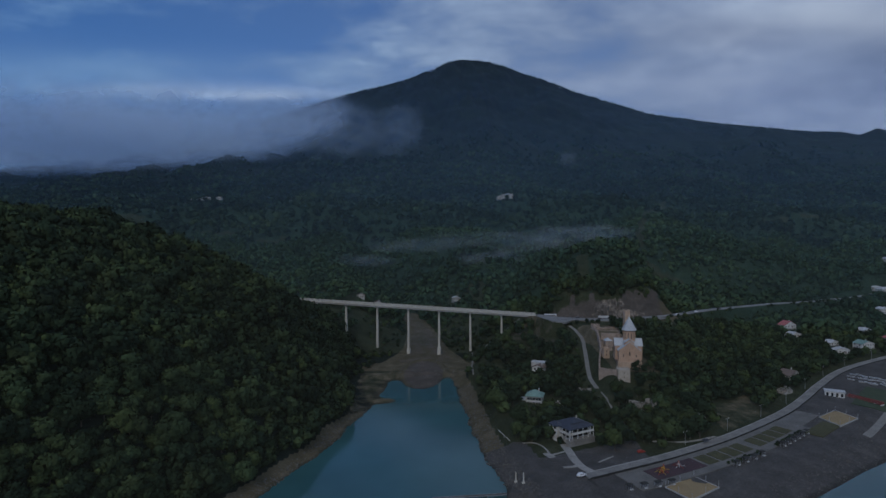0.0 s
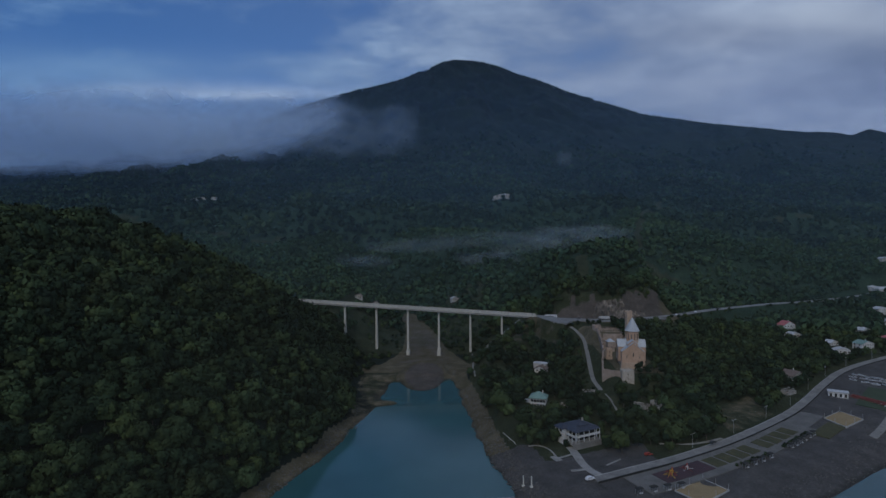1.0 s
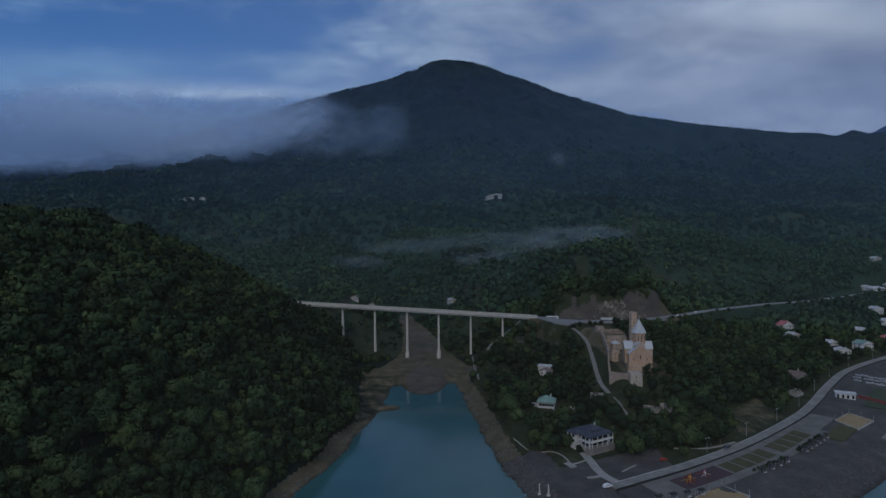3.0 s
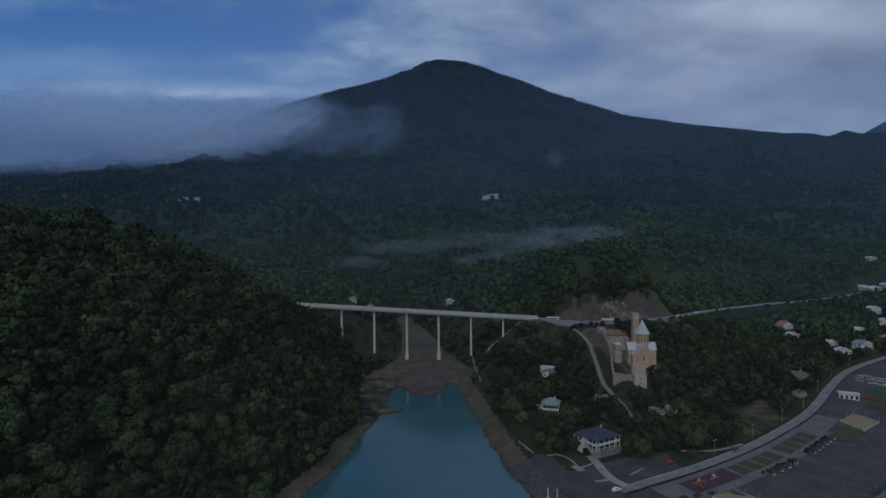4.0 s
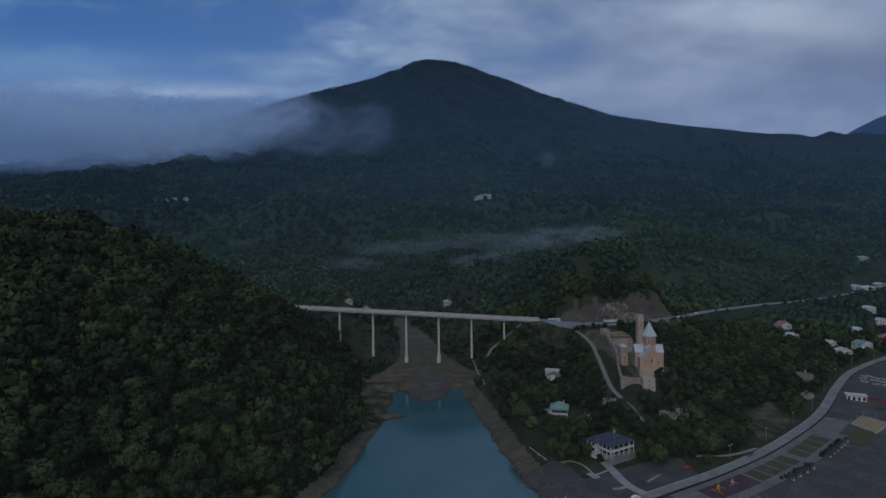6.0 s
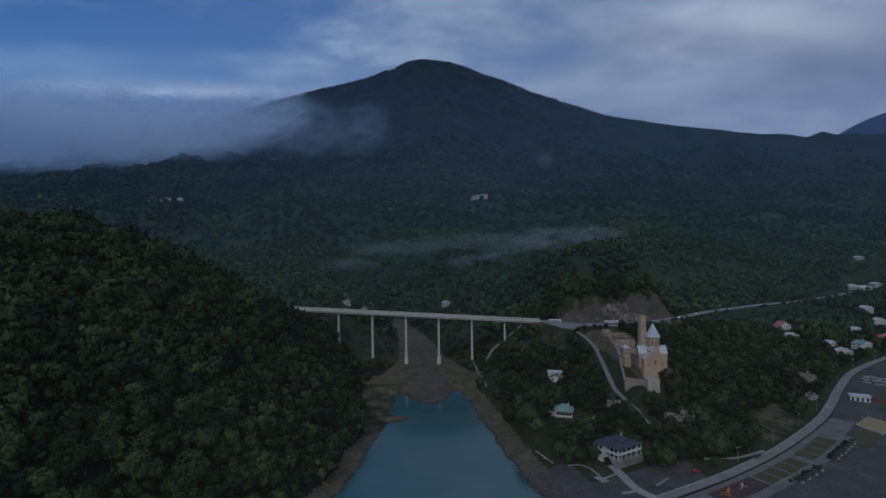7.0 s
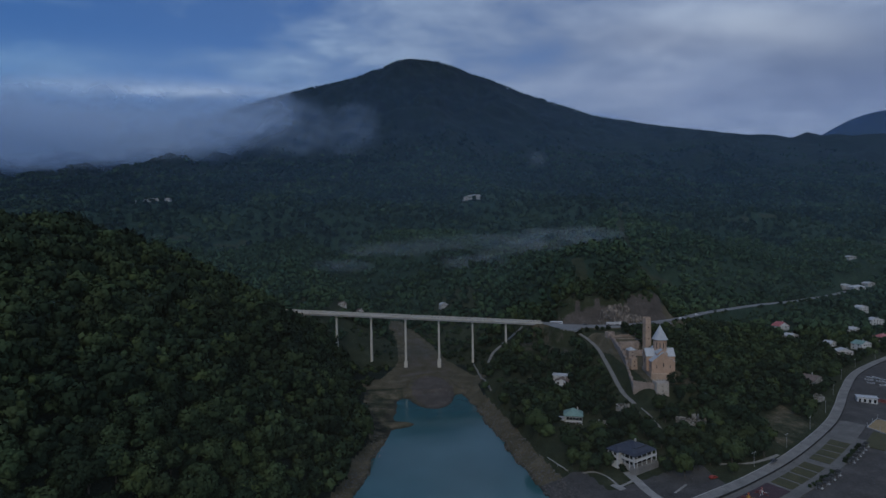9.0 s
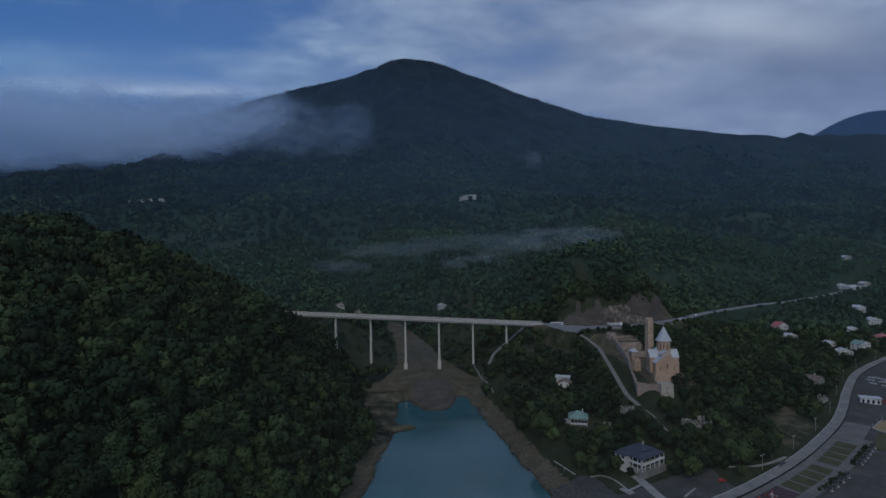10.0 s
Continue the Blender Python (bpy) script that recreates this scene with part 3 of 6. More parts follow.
    # levelled ground of the fortress
    k = (1 - fade(np.abs(x - 141), 17, 26)) * (1 - fade(np.abs(y - 462), 42, 58))
    h = h * (1 - k) + lerp(y, [410, 440, 470, 520], [24, 27.5, 29, 36]) * k
    d, z = near_line(x, y, LANE)
    k = 1 - fade(d, 2.4, 5.5)
    return h * (1 - k) + (z - 0.3) * k


# narrow cut lines through the woods on the spur
CUTS = [smooth_line(c, 30.0) for c in ([(582, 1518, 0), (464, 1269, 0), (337, 976, 0), (272, 802, 0)], [(166, 690, 0), (160, 660, 0), (154, 618, 0)])]


def meadow(x, y):
    """Where the middle slopes lie open: long clearings along the terraces."""
    found = (wave(x * 0.55 + 0.1 * y, y * 1.6, 210, 81) > 0.70) & (y > 735) & (y < 1650) & (wave(x, y, 90, 82) > -0.2)
    for line in CUTS:
        found |= near_line(x, y, line)[0] < 7
    return found


def ground_at(x, y):
    return float(height(np.array([x]), np.array([y]))[0])


# ---- ground and water ----
def axis(parts):
    out = []
    for a, b, step in parts:
        out += list(np.arange(a, b, step))
    return np.array(out + [parts[-1][1]])


def build_ground():
    xs = axis([(-5200, -1600, 90), (-1600, -700, 36), (-700, -340, 12), (-340, -150, 5), (-150, 60, 1.6), (60, 260, 2.5), (260, 460, 4), (460, 900, 14), (900, 1800, 36), (1800, 5200, 90)])
    ys = axis([(-3000, -400, 130), (-400, 180, 20), (180, 270, 5), (270, 530, 1.8), (530, 560, 2.5), (560, 720, 4), (720, 1100, 10), (1100, 1800, 22), (1800, 4200, 50), (4200, 4640, 40), (4640, 4850, 70)])
    X, Y = np.meshgrid(xs, ys)
    H = height(X, Y)
    rough = wave(X, Y, 9, 21) * 0.06 + wave(X, Y, 23, 22) * 0.25
    far = wave(X, Y, 60, 23) * 5 + wave(X, Y, 130, 24) * 8
    rid = np.abs(wave(X, Y * 0.6, 240, 25)) * 38 + np.abs(wave(X, Y, 120, 26)) * 16
    H = H + rough * (H > 0.2) + far * fade(Y, 900, 1800) * (1 - 0.85 * fade(Y, 4360, 4480)) + (22 - rid) * fade(Y, 1900, 2600) * (1 - fade(Y, 4150, 4300) * 0.7 - fade(Y, 4360, 4480) * 0.3)
    V = np.stack([X.ravel(), Y.ravel(), H.ravel()], 1)
    ny, nx = X.shape
    i = (np.arange(ny - 1)[:, None] * nx + np.arange(nx - 1)[None]).ravel()
    ob = mesh_object("ground", V, np.stack([i, i + 1, i + nx + 1, i + nx], 1), M_GROUND, smooth=True)
    x, y, h = V.T
    L, R = lerp(y, *SHORE_L), lerp(y, *SHORE_R)
    s = inland(x, y)
    gravel = ((x > 8) & (y < 640) & (s < 0.5)).astype(float)
    gravel = np.maximum(gravel, ((x - R > -8) & (x - R < 26) & (y < 330)).astype(float))
    gravel = np.maximum(gravel, ((x > 50) & (x < 112) & (s < 32) & (s > -40) & (y < 420)) * 0.75)
    soil = ((x < L + 8) & (x > L - 11) & (y < 450)).astype(float)
    soil = np.maximum(soil, ((x > L - 2) & (x < R + 12) & (y > 400) & (y < 560)) * 1.0)
    vx = lerp(y, [500, 600, 700, 850, 1000], [-20, -18, -26, -60, -110])
    soil = np.maximum(soil, ((np.abs(x - vx) < lerp(y, [540, 620, 800], [48, 24, 8])) & (y > 540) & (y < 800)) * 1.0)
    soil = np.maximum(soil, ((x - R > -8) & (x - R < 13) & (y < 480)) * 0.8)
    d, _ = near_line(x, y, MAIN)
    soil = np.maximum(soil, ((d < 16) & (x < 250)) * 0.7)
    up = y - lerp(x, MAIN[:, 0], MAIN[:, 1])
    earth = ((up > 3) & (d < 19 + 6 * wave(x, y, 30, 19)) & (y < 680)) * 0.95 * fade(x, 62, 76) * fade(x, 250, 215)
    round_ = np.hypot((x + 18) / 20.5, (y - 514) / 50)
    earth = np.maximum(earth, (round_ < 0.86) * 0.66)
    earth = np.where((round_ > 0.9) & (round_ < 1.12) & (y > 505) & (y < 575), 0.0, earth)
    soil = np.where((round_ > 0.9) & (round_ < 1.12) & (y > 505) & (y < 575), 1.0, soil)
    earth = np.maximum(earth, ((np.abs(x - vx) < lerp(y, [560, 620, 800], [30, 17, 6])) & (y > 560) & (y < 800)) * 0.46)
    earth = np.maximum(earth, ((up < -4) & (up > -75) & (x > 60) & (x < 104) & (y > 500)) * 0.42)
    soil = soil * np.where((x < -42) & (y > 395) & (y < 530), 0.5, 1.0)
    soil = np.maximum(soil, ((np.abs(x - 142) < 16) & (y > 420) & (y < 550)) * 1.0)
    soil = np.maximum(soil, ((s < -38) & (x > 100) & (x < 420) & (y < 520)) * 0.60)
    soil = np.maximum(soil, ((x > 172) & (x < 220) & (s > 9) & (s < 36)) * 0.48)
    grass = ((x > 20) & (s > 0) & (y < 620) & (x < 460)) * 0.8
    grass = np.maximum(grass, ((x > -160) & (x < 60) & (y > 600) & (y < 800)) * 0.85)
    grass = np.maximum(grass, ((x > L + 2) & (x < -36) & (y > 395) & (y < 540)) * 0.75)
    grass = np.maximum(grass, meadow(x, y) * 0.9)
    brush = fade(y, 590, 640) * fade(y, 1900, 1300)
    for name, v in (("brush", brush), ("gravel", gravel), ("soil", soil), ("grass", grass), ("earth", earth)):
        a = ob.data.attributes.new(name, "FLOAT", "POINT")
        a.data.foreach_set("value", v.astype(np.float32))
    tagged(ob, "wooded hills, bare brown banks and grey gravel shore", "ground", kind="structure")


build_ground()
lake = mesh_object("water", np.array([(-3000, -3000, 0), (1500, -3000, 0), (1500, 700, 0), (-3000, 700, 0.0)]), np.array([[0, 1, 2, 3]]), M_WATER)
tagged(lake, "calm teal lake water reflecting the dusk sky", "water", kind="structure")


# ---- roads ----
PROM_ROAD = PROM[PROM[:, 0] > 70]
prom = part("road", ribbon(PROM_ROAD, -5.6, 0.0, 0.0, 0.6), M_ROADPALE)
tagged(prom, "pale paved lakeside promenade road", "road", kind="structure")
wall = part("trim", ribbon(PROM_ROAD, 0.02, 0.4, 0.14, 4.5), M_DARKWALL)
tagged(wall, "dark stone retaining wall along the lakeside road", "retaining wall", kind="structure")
kerb = part("trim", ribbon(PROM_ROAD, -5.9, -5.6, 0.14, 0.6), M_CONCRETE)
tagged(kerb, "low concrete kerb on the village side of the road", "kerb", kind="structure")
main = part("road", ribbon(MAIN, -5.0, 5.0, 0.05, 1.0), M_ASPHALT)
tagged(main, "grey asphalt main road cut into the hillside", "road", kind="structure")
verge = MAIN[(MAIN[:, 0] > 103) & (MAIN[:, 0] < 222)]
yard = part("pavement", ribbon(verge, 4.9, 12.5, 0.03, 1.2), M_ASPHALT)
rim = []
for px_, py_ in ((92, 577), (96, 563), (102, 548), (109, 543), (116, 547), (121, 557), (128, 567), (128, 577)):
    rim.append((px_, py_, float(near_line(np.array([float(px_)]), np.array([577.0]), MAIN)[1][0])))
bm = bmesh.new()
levels = [[bm.verts.new((p[0], p[1], p[2] + dz)) for p in rim] for dz in (0.0, -1.6)]
for i in range(len(rim) - 1):
    bm.faces.new((levels[0][i], levels[0][i + 1], levels[1][i + 1], levels[1][i]))
bm.faces.new(levels[0]), bm.faces.new(levels[1][::-1])
bmesh.ops.triangulate(bm, faces=bm.faces[:])
bmesh.ops.recalc_face_normals(bm, faces=bm.faces)
apron = part("pavement", bm, M_ASPHALT)
tagged(apron, "wide grey asphalt apron where the bridge meets the hillside", "lay-by", kind="structure")
tagged(yard, "wide grey lay-by beside the main road above the fortress", "lay-by", kind="structure")
TRACKS = []
for plan, half in ((((80, 606), (68, 605), (58, 602), (48, 591), (41, 574)), 2.3), (((30, 600), (29, 570), (27, 538), (25, 505), (25, 478)), 1.0)):
    way = smooth_line([(a, b, 0) for a, b in plan])
    way[:, 2] = np.maximum(height(way[:, 0], way[:, 1]), 0.8)
    TRACKS.append(way)
    track = part("pavement", ribbon(way, -half, half, 0.22, 1.2), M_PATH)
    tagged(track, "pale dirt track on the bank below the bridge", "track", kind="structure")
footpath = FOOTPATH.copy()
footpath[:, 2] = height(footpath[:, 0], footpath[:, 1]) + 0.15
tagged(part("pavement", ribbon(footpath, -0.7, 0.7, 0.05, 0.8), M_PATH), "narrow pale footpath below the fortress", "path", kind="structure")
lane = part("pavement", ribbon(LANE, -1.6, 1.6, 0.05, 0.8), M_PATH)
tagged(lane, "narrow pale lane climbing beside the fortress", "lane", kind="structure")


# ---- bridge ----
def build_bridge():
    a, b = Vector((-175, 624.0, 59.0)), Vector((93, 580.0, 45.3))
    ahead = (b - a).normalized()
    flat = Vector((ahead.x, ahead.y, 0)).normalized()
    bridge = empty("road_bridge", Matrix.Translation((-5, 598, 5)))
    inv = bridge.matrix_world.inverted()
    length = (b - a).length
    m = Matrix(((ahead.x, -flat.y, 0, a.x), (ahead.y, flat.x, 0, a.y), (ahead.z, 0, 1, a.z), (0, 0, 0, 1)))

    def add(name, bm, mat, parent=bridge, label=""):
        bmesh.ops.transform(bm, matrix=inv @ m, verts=bm.verts)
        bmesh.ops.recalc_face_normals(bm, faces=bm.faces)
        ob = part(name, bm, mat, None, label)
        ob.parent = parent
        return ob

    add("deck", box(0, length, -5.2, 5.2, -0.55, 0.0), M_ASPHALT, label="grey asphalt bridge deck")
    for y in (-5.35, 5.05):
        add("edge_beam", box(0, length, y, y + 0.3, -0.9, 0.25), M_PIER)
    for y in (-3.9, -1.3, 1.3, 3.9):
        add("girder", box(0, length, y - 0.35, y + 0.35, -2.4, -0.56), M_CONCRETE)
    for y in (-5.2, 5.2):
        rail = bmesh.new()
        add_box(rail, 0, length, y - 0.09, y + 0.09, 1.0, 1.16)
        x = 0.0
        while x < length:
            add_box(rail, x, x + 2.3, y - 0.12, y + 0.12, 0.25, 0.92)
            add_box(rail, x + 2.75, x + 3.0, y - 0.14, y + 0.14, 0.25, 1.2)
            x += 3.4
        add("railing", rail, M_PIER, label="pale concrete parapet with open joints")
    # tall single-column piers with a hammerhead and, in the river, a thicker foot
    for px, zb in ((-103.3, 22), (-69.7, 8), (-36.6, 1.5), (-4.6, 3.5), (27.5, 7), (59.0, 19), (-136, 40)):
        k = (px - a.x) / (b.x - a.x)
        c = a.lerp(b, k)
        top = c.z - 2.4
        bm = bmesh.new()
        add_box(bm, -0.9, 0.9, -4.6, 4.6, top - 1.3, top)
        for v in bm.verts:
            if v.co.z < top - 1:
                v.co.y *= 0.45
        w0 = 1.05
        q = prism([(-w0, -1.6), (w0, -1.6), (w0, 1.6), (-w0, 1.6)], zb, top - 1.3, [(-0.75, -1.3), (0.75, -1.3), (0.75, 1.3), (-0.75, 1.3)])
        me = bpy.data.meshes.new("tmp")
        q.to_mesh(me)
        q.free()
        bm.from_mesh(me)
        bpy.data.meshes.remove(me)
        turn = Matrix.Translation((c.x, c.y, 0)) @ Matrix.Rotation(math.atan2(flat.y, flat.x), 4, "Z")
        bmesh.ops.transform(bm, matrix=inv @ turn, verts=bm.verts)
        bmesh.ops.recalc_face_normals(bm, faces=bm.faces)
        pier = part("pier", bm, M_PIER)
        pier.parent = bridge
        if zb < 5:
            f = box(-1.7, 1.7, -2.2, 2.2, zb - 3, zb + 6.5, 0.15)
            bmesh.ops.transform(f, matrix=inv @ turn, verts=f.verts)
            foot = part("footing", f, M_PIER)
            foot.parent = pier
    tagged(bridge, "long concrete road bridge on tall slender pale piers", "bridge")


build_bridge()


# ---- fortress and church ----
def thing(name, x, y, z, turn=0.0):
    return empty(name, pose(x, y, z, 0, 0, turn))


def build_church():
    c = thing("church", 141.2, 441, 30.0, -10)
    c.matrix_basis = c.matrix_basis @ Matrix.Diagonal((0.86, 0.88, 0.925, 1))
    part("plinth", box(-10.0, 10.0, -13.6, 13.6, -6.5, 0.8, 0.1), M_STONE, c)
    nave = part("nave", gabled_block(-9.4, 9.4, -13, 13, 0.8, 9.6, 16.6), M_FACADE, c, "warm sandstone walls with broad gabled front")
    part("nave_roof", gable(-9.4, 9.4, -13, 13, 9.64, 16.64, 0.5, 0.35), M_SLAB, c)
    for k, (ln, ze, zr, nm) in enumerate(((11.6, 12.6, 17.6, "transept"), )):
        bm = gabled_block(-5.6, 5.6, -ln, ln, 0.8, ze, zr)
        bmesh.ops.rotate(bm, matrix=Matrix.Rotation(radians(90), 3, "Z"), verts=bm.verts)
        part(nm, bm, M_FACADE, c)
        bm = gable(-5.6, 5.6, -ln, ln, ze + 0.04, zr + 0.04, 0.45, 0.35)
        bmesh.ops.rotate(bm, matrix=Matrix.Rotation(radians(90), 3, "Z"), verts=bm.verts)
        part(nm + "_roof", bm, M_SLAB, c)
    upper = part("upper_nave", gabled_block(-4.2, 4.2, -10.8, 10.8, 9.0, 15.4, 18.4), M_FACADE, c)
    part("upper_roof", gable(-4.2, 4.2, -10.8, 10.8, 15.44, 18.44, 0.4, 0.3), M_SLAB, c)
    drum = part("drum", cone(16, 5.35, 5.25, 14.5, 24.6), M_FACADE, c, "round sandstone drum under the dome", smooth=False)
    part("cornice", cone(16, 5.6, 6.3, 24.6, 25.2), M_STONE, drum)
    roof = part("dome_roof", cone(16, 6.5, 0.15, 25.2, 36.2), M_SLAB, c, "pale conical slab roof")
    part("finial", cone(6, 0.12, 0.05, 36.1, 37.8), M_STEEL, c)
    for i in range(12):
        a = math.radians(30 * i + 15)
        bm = box(-0.32, 0.32, -0.1, 0.1, 18.4, 23.0)
        bmesh.ops.transform(bm, matrix=Matrix.Rotation(a - math.pi / 2, 4, "Z") @ Matrix.Translation((0, 5.28, 0)), verts=bm.verts)
        part("window", bm, M_DARK, drum)
        bm = bmesh.new()
        add_box(bm, -0.62, -0.34, -0.12, 0.16, 17.8, 23.4)
        add_box(bm, 0.34, 0.62, -0.12, 0.16, 17.8, 23.4)
        add_box(bm, -0.62, 0.62, -0.12, 0.16, 23.4, 23.75)
        bmesh.ops.transform(bm, matrix=Matrix.Rotation(a - math.pi / 2, 4, "Z") @ Matrix.Translation((0, 5.26, 0)), verts=bm.verts)
        part("window_surround", bm, M_STONE, drum)
    for x, z, w, h in ((0, 5.6, 0.8, 3.2), (-5.4, 4.6, 0.5, 2.2), (5.4, 4.6, 0.5, 2.2)):
        part("window", box(x - w / 2, x + w / 2, -13.08, -12.9, z, z + h), M_DARK, nave)
        bm = bmesh.new()
        add_box(bm, x - w / 2 - 0.3, x - w / 2, -13.16, -12.9, z - 0.3, z + h + 0.3)
        add_box(bm, x + w / 2, x + w / 2 + 0.3, -13.16, -12.9, z - 0.3, z + h + 0.3)
        add_box(bm, x - w / 2, x + w / 2, -13.16, -12.9, z + h, z + h + 0.3)
        part("window_surround", bm, M_STONE, nave)
    bm = bmesh.new()
    add_box(bm, -0.2, 0.2, -13.2, -12.9, 9.6, 14.4)
    add_box(bm, -1.2, 1.2, -13.2, -12.9, 12.4, 12.8)
    part("carved_cross", bm, M_STONE, nave)
    for sx in (-1, 1):
        for y in (-9.2, 9.2):
            part("window", box(sx * 9.42 - 0.06, sx * 9.42 + 0.06, y - 0.3, y + 0.3, 4, 6.4), M_DARK, nave)
        part("window", box(sx * 11.62 - 0.08, sx * 11.62 + 0.08, -0.4, 0.4, 6.5, 10), M_DARK, c)
    for piece in [drum, roof] + [o for o in c.children if o.name.startswith("finial")]:
        piece.location = (1.1, 0.0, -0.4)
    tagged(c, "warm sandstone domed church with pale conical roof inside a fortress", "church")


def merlons(x0, x1, y0, y1, z, mat, parent, size=0.9):
    """Worn merlons round a tower's top, each a stone block of its own on shared meshes."""
    data = {}

    def put(x, y, w, d):
        if (w, d) not in data:
            ob = part("merlon", box(0, w, 0, d, 0, 1.0, 0.06), mat, parent)
            data[(w, d)] = ob.data
        else:
            ob = new("merlon", data[(w, d)])
            ob.parent = parent
        ob.location = (x, y, z)

    n = max(2, int((x1 - x0) / (2 * size)))
    for i in range(n + 1):
        for y in (y0, y1 - 0.5):
            put(x0 + (x1 - x0 - size) * i / n, y, size, 0.5)
    n = max(2, int((y1 - y0) / (2 * size)))
    for i in range(1, n):
        for x in (x0, x1 - 0.5):
            put(x, y0 + (y1 - y0 - size) * i / n, 0.5, size)


def build_tower(x, y, z, w, h, turn, label, taper=0.9, roof=False, mat=None):
    t = thing("fortress_tower", x, y, z, turn)
    k = w / 2
    mat = mat or M_RUBBLE
    part("shaft", prism([(-k, -k), (k, -k), (k, k), (-k, k)], -3, h, [(-k * taper, -k * taper), (k * taper, -k * taper), (k * taper, k * taper), (-k * taper, k * taper)]), mat, t)
    kt = k * taper
    if roof:
        part("roof", hip(-kt, kt, -kt, kt, h + 0.02, h + w * 0.4, 0.3), M_SLAB, t)
    else:
        merlons(-kt, kt, -kt, kt, h, mat, t)
    for zz in (h * 0.45, h * 0.75):
        part("loophole", box(-0.2, 0.2, -k - 0.03, -k * taper + 0.05, zz, zz + 1.1), M_DARK, t)
    tagged(t, label, "tower")
    return t


def build_wall(points, hgt, thick, label):
    """A fortress wall from corner to corner, its top stepping with the ground, with merlons."""
    w = thing("fortress_wall", *points[0])
    o = Vector(points[0])
    for p, q in zip(points, points[1:]):
        p, q = Vector(p), Vector(q)
        d = q - p
        n = max(1, round(d.length / 9))
        turn = Matrix.Rotation(math.atan2(d.y, d.x), 4, "Z")
        step = Vector((d.x, d.y, 0)).length / n
        for i in range(n):
            c = p + d * (i / n) - o
            bm = bmesh.new()
            add_box(bm, 0, step + 0.05, -thick / 2, thick / 2, -4, hgt)
            x = 0.2
            while x < step - 0.6:
                add_box(bm, x, x + 0.8, -thick / 2, -thick / 2 + 0.45, hgt, hgt + 0.9)
                x += 1.6
            bmesh.ops.transform(bm, matrix=Matrix.Translation((c.x, c.y, c.z)) @ turn, verts=bm.verts)
            part("wall_length", bm, M_RUBBLE, w)
    tagged(w, label, "wall")


build_church()
build_wall([(115, 424, 19), (121.5, 448, 23.5), (127.5, 466, 28), (132, 486, 31), (136, 508, 33.5), (138, 527, 35.5)], 6.8, 1.3, "rubble stone fortress wall climbing the slope beside the lane")
build_wall([(115, 424, 18), (126, 415, 18)], 9.5, 1.6, "tall rubble stone fortress wall before the church")
build_wall([(138, 527, 35.5), (168, 530, 36.5)], 4.5, 1.2, "ruined rubble wall below the main road")
build_tower(129.5, 414.5, 18.6, 8.6, 10.2, -6, "squat pale square bastion at the foot of the church", 0.95, mat=M_PALESTONE)
build_tower(157.2, 494, 29, 5.2, 31, 4, "tall square fortress tower with worn battlements", 0.86, mat=M_STONE)
build_tower(136.5, 478, 29, 6.0, 9, 3, "small square stone tower inside the fortress", 0.92, True)
build_tower(128.5, 456, 26, 5.0, 10, 3, "square pale stone tower against the fortress wall", 0.9, mat=M_STONE)
build_wall([(138, 504, 33), (154, 502, 33)], 6.0, 1.4, "brown rubble inner wall behind the church")
build_wall([(134, 488, 30.5), (150, 486, 31)], 4.5, 1.2, "low brown rubble wall across the fortress yard")
build_wall([(141, 521, 34.5), (160, 519, 35), (161.5, 509, 34), (146, 507, 33.5)], 4.2, 1.3, "broken walls of a roofless range above the church")
build_tower(139, 527, 34, 6.5, 9, 8, "ruined corner tower of the fortress", 0.92)


